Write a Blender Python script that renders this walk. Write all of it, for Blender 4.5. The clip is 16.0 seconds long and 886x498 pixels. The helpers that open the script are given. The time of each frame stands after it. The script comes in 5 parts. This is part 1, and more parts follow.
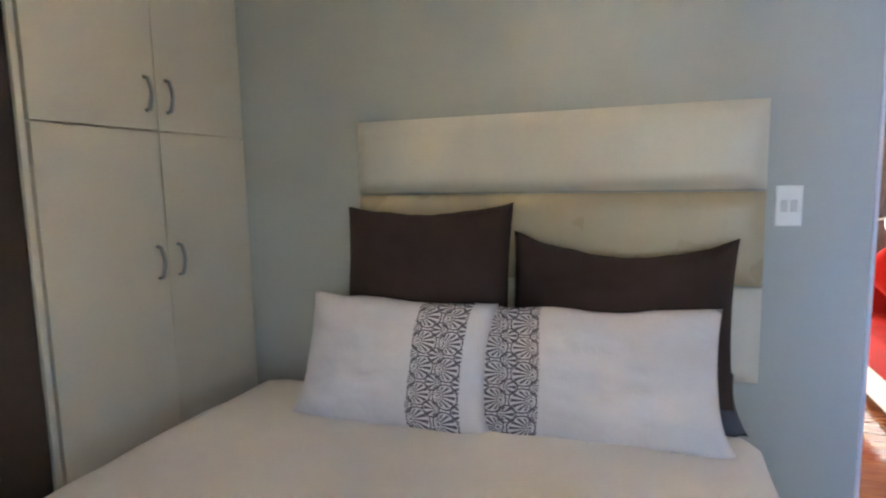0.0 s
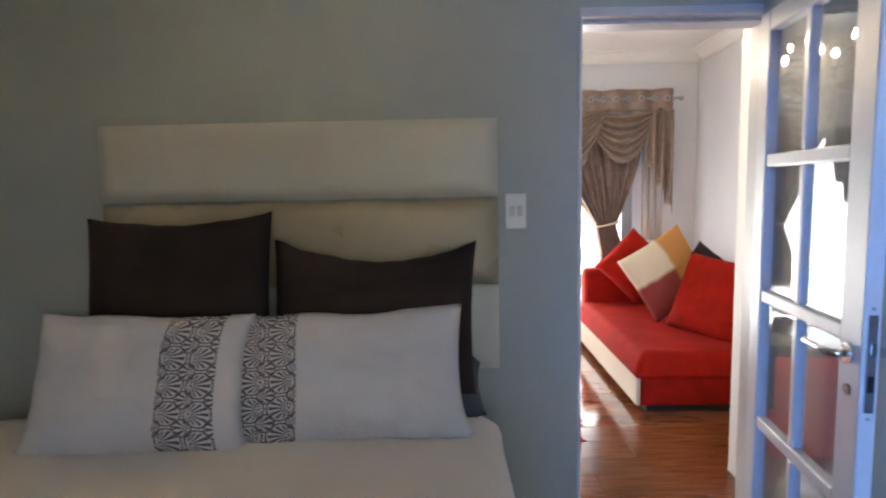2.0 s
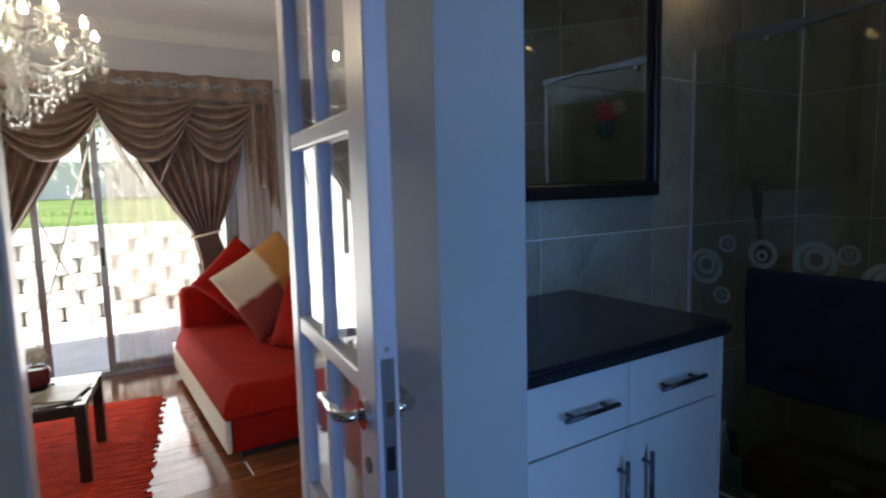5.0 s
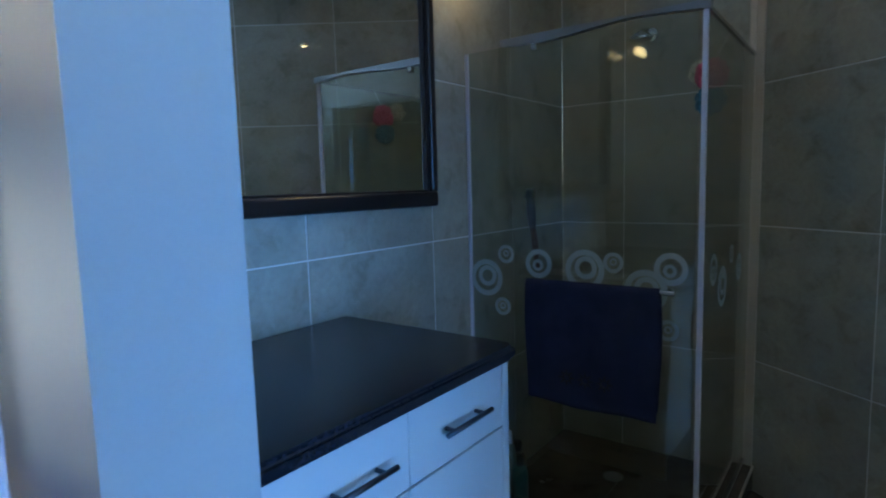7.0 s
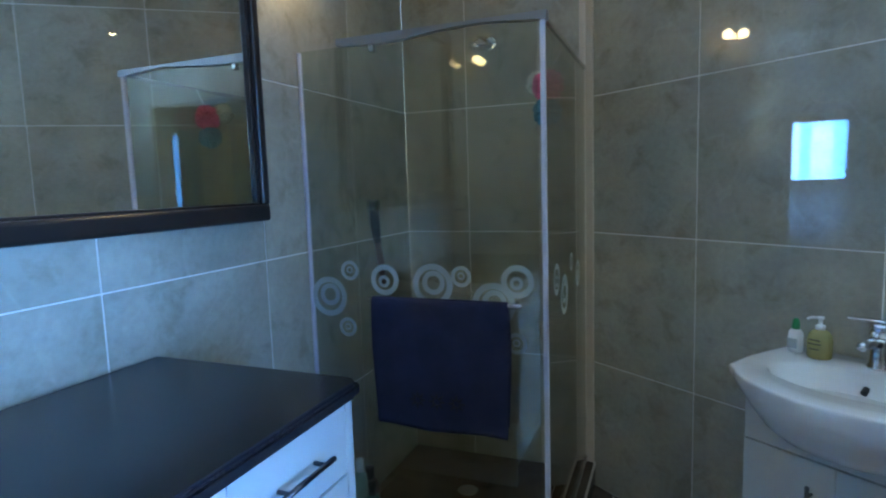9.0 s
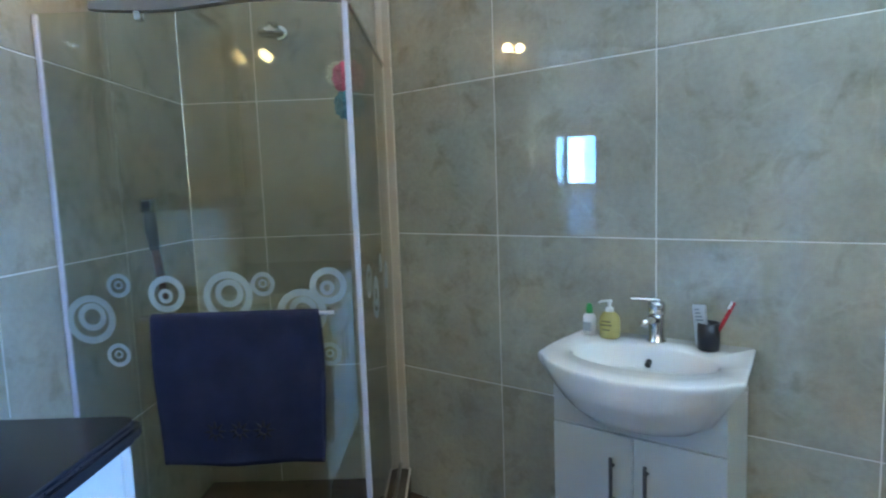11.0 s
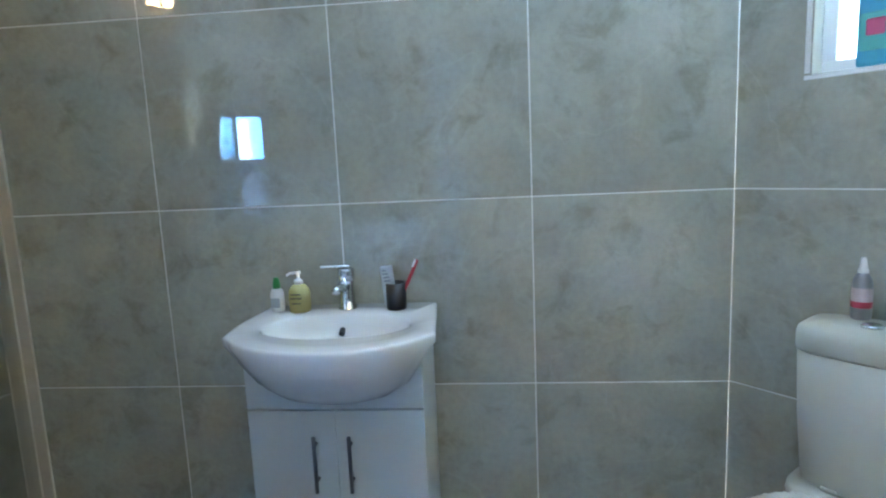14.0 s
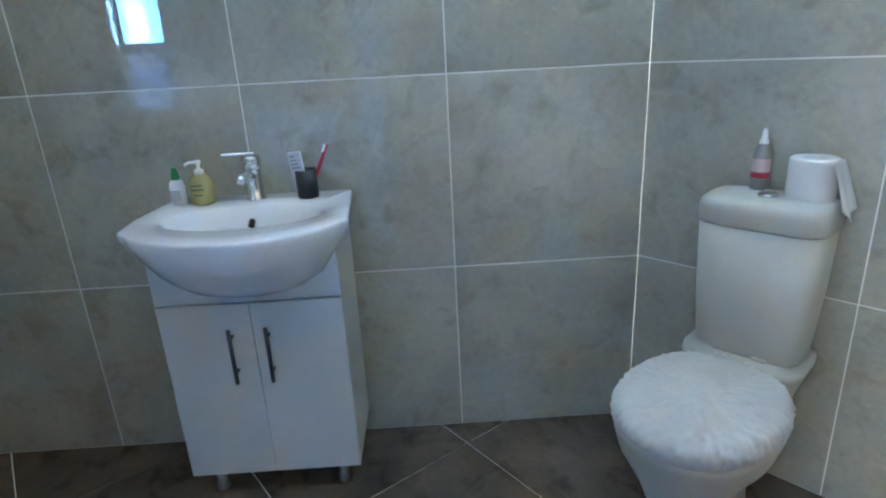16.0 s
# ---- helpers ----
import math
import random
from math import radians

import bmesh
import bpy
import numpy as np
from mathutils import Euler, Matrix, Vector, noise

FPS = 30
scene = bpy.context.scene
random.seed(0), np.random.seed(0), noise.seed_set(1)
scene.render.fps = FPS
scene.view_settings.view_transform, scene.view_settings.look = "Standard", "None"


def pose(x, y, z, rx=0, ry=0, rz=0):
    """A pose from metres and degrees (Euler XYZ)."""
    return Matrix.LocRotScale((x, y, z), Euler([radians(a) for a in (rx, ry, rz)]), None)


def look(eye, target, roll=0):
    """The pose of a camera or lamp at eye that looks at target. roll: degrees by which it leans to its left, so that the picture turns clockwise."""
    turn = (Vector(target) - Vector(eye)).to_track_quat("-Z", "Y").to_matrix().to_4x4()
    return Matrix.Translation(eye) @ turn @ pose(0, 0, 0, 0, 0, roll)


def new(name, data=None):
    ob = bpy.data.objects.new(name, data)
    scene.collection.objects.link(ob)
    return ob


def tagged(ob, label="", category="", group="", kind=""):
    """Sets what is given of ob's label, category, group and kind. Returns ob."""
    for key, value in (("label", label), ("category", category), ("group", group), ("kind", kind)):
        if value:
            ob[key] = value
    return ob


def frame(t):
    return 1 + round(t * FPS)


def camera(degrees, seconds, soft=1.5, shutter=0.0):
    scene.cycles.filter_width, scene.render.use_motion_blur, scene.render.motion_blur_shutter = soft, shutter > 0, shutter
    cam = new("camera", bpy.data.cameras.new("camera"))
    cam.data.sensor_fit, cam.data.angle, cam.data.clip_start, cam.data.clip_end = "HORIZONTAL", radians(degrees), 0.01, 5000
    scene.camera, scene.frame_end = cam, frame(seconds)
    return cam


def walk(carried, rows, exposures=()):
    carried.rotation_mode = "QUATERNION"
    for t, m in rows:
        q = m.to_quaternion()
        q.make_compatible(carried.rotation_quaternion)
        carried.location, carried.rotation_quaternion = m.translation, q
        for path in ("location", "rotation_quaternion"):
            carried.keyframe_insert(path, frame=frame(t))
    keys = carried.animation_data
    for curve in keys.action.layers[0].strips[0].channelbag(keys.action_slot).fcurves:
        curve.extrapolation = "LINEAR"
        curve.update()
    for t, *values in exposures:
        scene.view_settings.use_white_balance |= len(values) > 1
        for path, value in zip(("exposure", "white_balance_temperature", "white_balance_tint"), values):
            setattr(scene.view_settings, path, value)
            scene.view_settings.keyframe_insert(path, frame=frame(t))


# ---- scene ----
cam = camera(75.50, 16.0, 2.1, 0.35)
# seconds, x, y, z, yaw, pitch, roll
ROWS = [
    (0.0, -0.128, 0.119, 1.453, 20.02, -6.92, 1.19),
    (0.5, -0.077, 0.108, 1.435, 15.18, -6.30, 0.92),
    (1.0, -0.048, 0.095, 1.437, 9.81, -6.32, 1.04),
    (1.5, -0.015, 0.084, 1.433, 5.19, -6.10, 1.15),
    (2.0, 0.032, 0.095, 1.438, 0.79, -6.08, 1.15),
    (2.5, 0.170, 0.188, 1.437, -3.54, -6.09, 1.10),
    (3.0, 0.289, 0.294, 1.422, -7.83, -6.08, 1.37),
    (3.5, 0.369, 0.404, 1.438, -14.62, -6.21, 1.42),
    (4.0, 0.422, 0.492, 1.423, -21.90, -6.33, 1.33),
    (4.5, 0.506, 0.547, 1.395, -27.34, -6.30, 1.39),
    (5.0, 0.607, 0.618, 1.393, -32.87, -6.24, 1.45),
    (7.5, 0.916, 0.787, 1.420, -56.58, -6.33, 1.62),
    (8.0, 0.967, 0.774, 1.434, -59.09, -6.40, 1.69),
    (10.5, 1.077, 0.955, 1.420, -85.09, -5.94, 1.97),
    (11.0, 1.134, 0.926, 1.384, -89.27, -5.92, 2.08),
    (11.5, 1.189, 0.915, 1.390, -95.50, -6.45, 2.21),
    (12.0, 1.224, 0.937, 1.381, -102.60, -6.24, 2.07),
    (12.5, 1.250, 0.946, 1.378, -108.47, -6.53, 2.27),
    (13.0, 1.261, 0.954, 1.360, -113.49, -6.53, 2.33),
    (13.5, 1.271, 0.946, 1.339, -118.01, -7.11, 2.39),
    (14.0, 1.278, 0.926, 1.306, -121.47, -8.30, 2.52),
    (14.5, 1.289, 0.908, 1.297, -124.35, -11.10, 2.65),
    (15.0, 1.289, 0.885, 1.290, -125.99, -14.36, 2.77),
    (15.5, 1.288, 0.869, 1.274, -127.51, -16.95, 2.87),
    (16.0, 1.283, 0.864, 1.255, -128.46, -18.84, 2.89),
]
# seconds, stops, kelvin, tint
EXPOSURES = [(0.0, 3.4, 6700, 11), (1.0, 2.95, 6800, 11), (2.0, 2.45, 6900, 12), (3.0, 1.9, 7000, 12), (4.0, 1.58, 7000, 12), (5.0, 1.3, 7000, 10), (7.5, 2.65, 6000, 2), (8.2, 2.85, 6000, 2), (10.3, 4.3, 6900, 3), (13.0, 4.25, 6900, 4), (16.0, 4.1, 6600, 8)]
walk(cam, [(t, pose(x, y, z, 90 + pitch, roll, yaw)) for t, x, y, z, yaw, pitch, roll in ROWS], EXPOSURES)

# ---------------------------------------------------------------- light
SUN_EL, SUN_AZ = radians(58), radians(-140)
world = bpy.data.worlds.new("sky")
scene.world = world
world.use_nodes = True
wn = world.node_tree.nodes
sky = wn.new("ShaderNodeTexSky")
sky.sky_type, sky.sun_disc = "NISHITA", False
sky.sun_elevation, sky.sun_rotation = SUN_EL, SUN_AZ
world.node_tree.links.new(sky.outputs[0], wn["Background"].inputs[0])
wn["Background"].inputs[1].default_value = 0.15


def lamp(name, kind, energy, colour, m, size=None, size_y=None):
    data = bpy.data.lights.new(name, kind)
    data.energy, data.color = energy, colour
    if kind == "AREA" and size:
        data.shape, data.size, data.size_y = "RECTANGLE", size, size_y or size
    ob = new(name, data)
    ob.matrix_world = m
    return ob


sun = lamp("sun", "SUN", 5.0, (1.0, 0.95, 0.87), look((0, 0, 0), (math.sin(SUN_AZ) * -math.cos(SUN_EL), -math.cos(SUN_AZ) * math.cos(SUN_EL), -math.sin(SUN_EL))))
sun.data.angle = radians(0.5)
# sky light in the openings: bedroom window, lounge sliding door, bathroom window
bedroom_sky = lamp("bedroom_window_light", "AREA", 3.1, (0.10, 0.35, 1.0), look((0.37, -1.86, 1.1), (2.0, 2, 1.0)), 1.2, 1.9)
bedroom_sky.data.spread = radians(44)
lamp("sliding_door_light", "AREA", 31, (0.93, 0.97, 1.0), look((0.39, 5.84, 1.1), (0.39, 2, 2.9)), 2.6, 2.0)
bathroom_sky = lamp("bathroom_window_light", "AREA", 3.3, (0.42, 0.64, 1.0), look((1.84, -0.752, 1.8), (1.55, 0.5, 2.95)), 0.52, 0.54)
bathroom_sky.data.spread = radians(100)

# ---------------------------------------------------------------- materials


def nodes_of(name):
    m = bpy.data.materials.new(name)
    m.use_nodes = True
    return m, m.node_tree.nodes, m.node_tree.links, m.node_tree.nodes["Principled BSDF"]


def coords(n, l, random_shift=False):
    tc = n.new("ShaderNodeTexCoord")
    if not random_shift:
        return tc.outputs["Object"]
    info, mul, add = n.new("ShaderNodeObjectInfo"), n.new("ShaderNodeMath"), n.new("ShaderNodeVectorMath")
    mul.operation, mul.inputs[1].default_value = "MULTIPLY", 37.0
    l.new(info.outputs["Random"], mul.inputs[0])
    l.new(tc.outputs["Object"], add.inputs[0])
    l.new(mul.outputs[0], add.inputs[1])
    return add.outputs[0]


def noise_tex(n, l, vec, scale, detail=4, rough=0.55, warp=0.0):
    t = n.new("ShaderNodeTexNoise")
    t.inputs["Scale"].default_value, t.inputs["Detail"].default_value = scale, detail
    t.inputs["Roughness"].default_value, t.inputs["Distortion"].default_value = rough, warp
    l.new(vec, t.inputs["Vector"])
    return t.outputs["Fac"]


def ramp(n, l, fac, stops):
    r = n.new("ShaderNodeValToRGB")
    el = r.color_ramp.elements
    while len(el) < len(stops):
        el.new(0.5)
    for e, (p, c) in zip(el, stops):
        e.position, e.color = p, (*c, 1) if len(c) == 3 else c
    l.new(fac, r.inputs[0])
    return r.outputs[0]


def mix(n, l, fac, a, b, mode="MIX"):
    m = n.new("ShaderNodeMix")
    m.data_type, m.blend_type = "RGBA", mode
    for s, v in ((m.inputs[0], fac), (m.inputs[6], a), (m.inputs[7], b)):
        if isinstance(v, (int, float)):
            s.default_value = v
        elif isinstance(v, tuple):
            s.default_value = (*v, 1)
        else:
            l.new(v, s)
    return m.outputs[2]


def bump(n, l, bsdf, height, strength, distance=0.01):
    b = n.new("ShaderNodeBump")
    b.inputs["Strength"].default_value, b.inputs["Distance"].default_value = strength, distance
    l.new(height, b.inputs["Height"])
    l.new(b.outputs[0], bsdf.inputs["Normal"])


def scaled(c, k):
    return tuple(min(1, v * k) for v in c)


def pbr(name, colour, rough=0.5, metal=0.0, vary=0.12, big=3.0, fine=60.0, relief=0.1, random_shift=False, sheen=0.0, coat=0.0, stretch=None):
    """A surface with broad tone changes, fine grain, uneven gloss and relief."""
    m, n, l, b = nodes_of(name)
    v = coords(n, l, random_shift)
    if stretch:
        mp = n.new("ShaderNodeMapping")
        mp.inputs["Scale"].default_value = stretch
        l.new(v, mp.inputs["Vector"])
        v = mp.outputs[0]
    a, f = noise_tex(n, l, v, big, 3), noise_tex(n, l, v, fine, 5, 0.6)
    c1 = ramp(n, l, a, [(0.3, scaled(colour, 1 - vary)), (0.7, scaled(colour, 1 + vary * 0.6))])
    c2 = ramp(n, l, f, [(0.3, (1 - vary * 0.7,) * 3), (0.7, (1, 1, 1))])
    l.new(mix(n, l, 1.0, c1, c2, "MULTIPLY"), b.inputs["Base Color"])
    rr = n.new("ShaderNodeMapRange")
    rr.inputs["To Min"].default_value, rr.inputs["To Max"].default_value = max(0.02, rough * 0.85), min(1, rough * 1.15)
    l.new(a, rr.inputs[0])
    l.new(rr.outputs[0], b.inputs["Roughness"])
    b.inputs["Metallic"].default_value = metal
    b.inputs["Sheen Weight"].default_value = sheen
    b.inputs["Coat Weight"].default_value = coat
    if relief:
        bump(n, l, b, f, relief, 0.004)
    return m


def glass_mat(name, colour, rough=0.0, ior=1.45):
    m, n, l, b = nodes_of(name)
    b.inputs["Base Color"].default_value = (*colour, 1)
    b.inputs["Transmission Weight"].default_value = 1
    b.inputs["Roughness"].default_value = rough
    b.inputs["IOR"].default_value = ior
    return m


def pane_mat(name, tint=(1, 1, 1), gloss=0.05):
    """Thin clear sheet: straight through, with a Fresnel-driven mirror gloss."""
    m = bpy.data.materials.new(name)
    m.use_nodes = True
    n, l = m.node_tree.nodes, m.node_tree.links
    n.clear()
    out, tr, gl, mx = n.new("ShaderNodeOutputMaterial"), n.new("ShaderNodeBsdfTransparent"), n.new("ShaderNodeBsdfGlossy"), n.new("ShaderNodeMixShader")
    lw, pw, ma = n.new("ShaderNodeLayerWeight"), n.new("ShaderNodeMath"), n.new("ShaderNodeMath")
    lw.inputs[0].default_value = 0.5
    pw.operation, pw.inputs[1].default_value = "POWER", 4.0
    ma.operation, ma.inputs[1].default_value, ma.inputs[2].default_value = "MULTIPLY_ADD", 0.90, gloss
    tr.inputs[0].default_value = (*tint, 1)
    gl.inputs["Roughness"].default_value = 0.01
    l.new(lw.outputs["Facing"], pw.inputs[0])
    l.new(pw.outputs[0], ma.inputs[0])
    l.new(ma.outputs[0], mx.inputs[0])
    l.new(tr.outputs[0], mx.inputs[1])
    l.new(gl.outputs[0], mx.inputs[2])
    l.new(mx.outputs[0], out.inputs[0])
    return m


def glow_mat(name, colour, strength):
    m, n, l, b = nodes_of(name)
    b.inputs["Emission Color"].default_value = (*colour, 1)
    b.inputs["Emission Strength"].default_value = strength
    b.inputs["Base Color"].default_value = (*colour, 1)
    return m


def marble_tile(name, light, dark, stain, rough):
    m, n, l, b = nodes_of(name)
    v = coords(n, l, True)
    a = noise_tex(n, l, v, 2.4, 6, 0.58, 0.25)
    c = noise_tex(n, l, v, 8.5, 7, 0.62, 0.45)
    f = noise_tex(n, l, v, 48.0, 4, 0.6)
    base = ramp(n, l, a, [(0.32, dark), (0.5, tuple((p + q) / 2 for p, q in zip(dark, light))), (0.68, light)])
    col = mix(n, l, 1.0, base, ramp(n, l, c, [(0.32, stain), (0.39, tuple((1 + s) / 2 for s in stain)), (0.47, (1, 1, 1))]), "MULTIPLY")
    # pale hair veins
    ab, sub = n.new("ShaderNodeMath"), n.new("ShaderNodeMath")
    sub.operation, sub.inputs[1].default_value = "SUBTRACT", 0.5
    ab.operation = "ABSOLUTE"
    l.new(noise_tex(n, l, v, 2.2, 5, 0.5, 0.5), sub.inputs[0])
    l.new(sub.outputs[0], ab.inputs[0])
    vein = ramp(n, l, ab.outputs[0], [(0.0, (0.16, 0.16, 0.16)), (0.010, (0, 0, 0))])
    col = mix(n, l, vein, col, scaled(light, 1.25))
    l.new(mix(n, l, 1.0, col, ramp(n, l, f, [(0.3, (0.9, 0.9, 0.9)), (0.6, (1, 1, 1))]), "MULTIPLY"), b.inputs["Base Color"])
    b.inputs["Roughness"].default_value = rough
    b.inputs["Specular IOR Level"].default_value = 0.55
    bump(n, l, b, a, 0.02, 0.002)
    return m


def wood_planks(name, dark, light, rough):
    m, n, l, b = nodes_of(name)
    v = coords(n, l, True)
    mp = n.new("ShaderNodeMapping")
    mp.inputs["Scale"].default_value = (1.4, 22, 22)
    l.new(v, mp.inputs["Vector"])
    g = noise_tex(n, l, mp.outputs[0], 3.0, 7, 0.6, 0.8)
    a = noise_tex(n, l, v, 1.6, 3)
    info = n.new("ShaderNodeObjectInfo")
    c = ramp(n, l, g, [(0.3, dark), (0.55, tuple((p + q) / 2 for p, q in zip(dark, light))), (0.75, light)])
    c = mix(n, l, 1.0, c, ramp(n, l, info.outputs["Random"], [(0.0, (0.72, 0.7, 0.68)), (1.0, (1, 1, 1))]), "MULTIPLY")
    l.new(mix(n, l, 1.0, c, ramp(n, l, a, [(0.3, (0.85, 0.85, 0.85)), (0.7, (1, 1, 1))]), "MULTIPLY"), b.inputs["Base Color"])
    b.inputs["Roughness"].default_value = rough
    b.inputs["Specular IOR Level"].default_value = 0.5
    bump(n, l, b, g, 0.05, 0.002)
    return m


def granite(name):
    m, n, l, b = nodes_of(name)
    v = coords(n, l)
    vo = n.new("ShaderNodeTexVoronoi")
    vo.inputs["Scale"].default_value = 150
    l.new(v, vo.inputs["Vector"])
    c = ramp(n, l, vo.outputs["Color"], [(0.0, (0.008, 0.009, 0.012)), (0.7, (0.02, 0.022, 0.028)), (0.97, (0.028, 0.030, 0.035))])
    l.new(mix(n, l, 1.0, c, ramp(n, l, noise_tex(n, l, v, 7, 4), [(0.3, (0.6, 0.6, 0.62)), (0.7, (1, 1, 1))]), "MULTIPLY"), b.inputs["Base Color"])
    b.inputs["Roughness"].default_value = 0.2
    return m


BLUE_WALL = pbr("blue_grey_wall_paint", (0.39, 0.415, 0.395), 0.55, vary=0.05, big=1.2, fine=140, relief=0.12)
WHITE_WALL = pbr("white_wall_paint", (0.80, 0.80, 0.79), 0.6, vary=0.04, big=1.5, fine=140, relief=0.1)
LOUNGE_WALL = pbr("pale_grey_wall_paint", (0.66, 0.67, 0.70), 0.6, vary=0.04, big=1.5, fine=140, relief=0.1)
CEILING_MAT = pbr("ceiling_paint", (0.80, 0.79, 0.77), 0.7, vary=0.03, big=1.0, fine=120, relief=0.08)
CREAM = pbr("cream_melamine", (0.62, 0.58, 0.49), 0.42, vary=0.05, big=2.0, fine=90, relief=0.05)
WHITE_MEL = pbr("white_melamine", (0.53, 0.55, 0.525), 0.3, vary=0.04, big=3.0, fine=120, relief=0.03)
POST_METAL = pbr("white_anodised_aluminium", (0.66, 0.66, 0.75), 0.3, 0.0, vary=0.03, relief=0)
CHROME = pbr("chrome", (0.72, 0.73, 0.75), 0.12, 1.0, vary=0.04, relief=0)
DARK_STEEL = pbr("dark_satin_steel", (0.10, 0.10, 0.11), 0.36, 1.0, vary=0.1, fine=200, relief=0.03)
STEEL = pbr("brushed_steel", (0.36, 0.37, 0.39), 0.32, 1.0, vary=0.1, fine=200, relief=0.03)
SILVER_PAINT = pbr("silver_grey_door_paint", (0.60, 0.59, 0.63), 0.34, vary=0.06, big=4, fine=110, relief=0.06)
VINYL = pbr("pearl_grey_vinyl", (0.60, 0.57, 0.49), 0.30, vary=0.05, big=4, fine=190, relief=0.22)
VINYL_TAN = pbr("tan_grey_vinyl", (0.40, 0.335, 0.225), 0.28, vary=0.05, big=4, fine=190, relief=0.22)
DARK_FABRIC = pbr("dark_brown_cotton", (0.042, 0.029, 0.027), 0.9, vary=0.2, big=6, fine=260, relief=0.25)
DUVET_MAT = pbr("off_white_duvet", (0.70, 0.67, 0.65), 0.85, vary=0.05, big=4, fine=200, relief=0.25)
SLATE = pbr("slate_grey_bedding", (0.06, 0.065, 0.085), 0.85, vary=0.15, big=5, fine=200, relief=0.2)
WALL_TILE = marble_tile("grey_marble_tile", (0.455, 0.44, 0.358), (0.32, 0.306, 0.245), (0.76, 0.76, 0.72), 0.022)
FLOOR_TILE = marble_tile("brown_marble_floor_tile", (0.15, 0.122, 0.09), (0.058, 0.048, 0.036), (0.45, 0.42, 0.4), 0.26)
GROUT = pbr("pale_grout", (0.80, 0.78, 0.72), 0.85, vary=0.08, fine=120)
TRIM = pbr("cream_tile_trim", (0.60, 0.53, 0.42), 0.35, vary=0.06)
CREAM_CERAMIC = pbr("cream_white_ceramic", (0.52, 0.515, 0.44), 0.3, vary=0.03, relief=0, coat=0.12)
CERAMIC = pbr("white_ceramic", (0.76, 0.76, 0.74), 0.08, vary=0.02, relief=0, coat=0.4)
GRANITE = granite("black_granite")
DARK_WOOD = pbr("black_brown_frame", (0.020, 0.015, 0.013), 0.3, vary=0.2, big=4, fine=60, relief=0.05, stretch=(1, 12, 12))
MIRROR = pbr("mirror_silver", (0.86, 0.88, 0.87), 0.01, 1.0, vary=0.0, relief=0)
PANE = pane_mat("clear_pane")
SHOWER_GLASS = pane_mat("shower_glass", (0.90, 0.93, 0.89), 0.09)
FROST = pbr("frosted_white_print", (0.58, 0.68, 0.68), 0.7, vary=0.04)
FROST.node_tree.nodes["Principled BSDF"].inputs["Alpha"].default_value = 0.62
LAMINATE = wood_planks("red_brown_laminate", (0.12, 0.034, 0.012), (0.33, 0.115, 0.042), 0.2)
# same laminate, base colour lightened and coated to imitate the door's bright reflection
PALE_SHEEN = wood_planks("pale_sheen_red_brown_laminate", (0.16, 0.05, 0.022), (0.38, 0.15, 0.06), 0.10)
PALE_SHEEN.node_tree.nodes["Principled BSDF"].inputs["Coat Weight"].default_value = 0.4
PALE_SHEEN.node_tree.nodes["Principled BSDF"].inputs["Coat IOR"].default_value = 1.6
PALE_SHEEN.node_tree.nodes["Principled BSDF"].inputs["Coat Roughness"].default_value = 0.09
RED_SUEDE = pbr("red_suede", (0.33, 0.011, 0.005), 0.95, vary=0.2, big=9, fine=150, relief=0.3)
CREAM_LEATHER = pbr("cream_leather", (0.68, 0.58, 0.44), 0.45, vary=0.06, fine=150)
CREAM_CLOTH = pbr("cream_cloth", (0.70, 0.60, 0.42), 0.7, vary=0.1, fine=140)
RUG_MAT = pbr("red_rag_rug", (0.62, 0.05, 0.022), 0.95, vary=0.3, big=12, fine=120, relief=0.6)
BLACK_WOOD = pbr("black_wood", (0.018, 0.013, 0.011), 0.28, vary=0.2)
CURTAIN = pbr("taupe_jacquard_curtain", (0.27, 0.19, 0.145), 0.55, vary=0.3, big=14, fine=110, relief=0.25)
BLACK_PLASTIC = pbr("black_plastic", (0.015, 0.014, 0.017), 0.3, vary=0.1)
WHITE_PLASTIC = pbr("white_plastic", (0.78, 0.78, 0.76), 0.35, vary=0.03, relief=0)
NAVY_TOWEL = pbr("navy_terry", (0.034, 0.040, 0.082), 0.97, vary=0.22, big=9, fine=330, relief=0.9)
BLACK_THREAD = pbr("black_thread", (0.008, 0.008, 0.012), 0.8)

for cloth in (RED_SUEDE, RUG_MAT, NAVY_TOWEL, DARK_FABRIC):
    cloth.node_tree.nodes["Principled BSDF"].inputs["Specular IOR Level"].default_value = 0.12

# ---------------------------------------------------------------- mesh helpers


def link(name, bm, material, parent=None, label="", smooth=False, m=None):
    me = bpy.data.meshes.new(name)
    bmesh.ops.recalc_face_normals(bm, faces=bm.faces[:])
    bm.to_mesh(me)
    bm.free()
    me.materials.append(material)
    if smooth:
        me.shade_smooth()
    ob = new(name, me)
    if m is not None:
        ob.matrix_basis = m
    if parent:
        ob.parent = parent
    if label:
        ob["label"] = label
    return ob


def part(name, bm, material, parent, label="", smooth=False, m=None):
    return link(name, bm, material, parent, label, smooth, m)


def holder(name, m, label="", category="", group="", kind=""):
    ob = new(name)
    ob.matrix_basis = m
    ob.empty_display_size = 0.05
    return tagged(ob, label, category, group, kind)


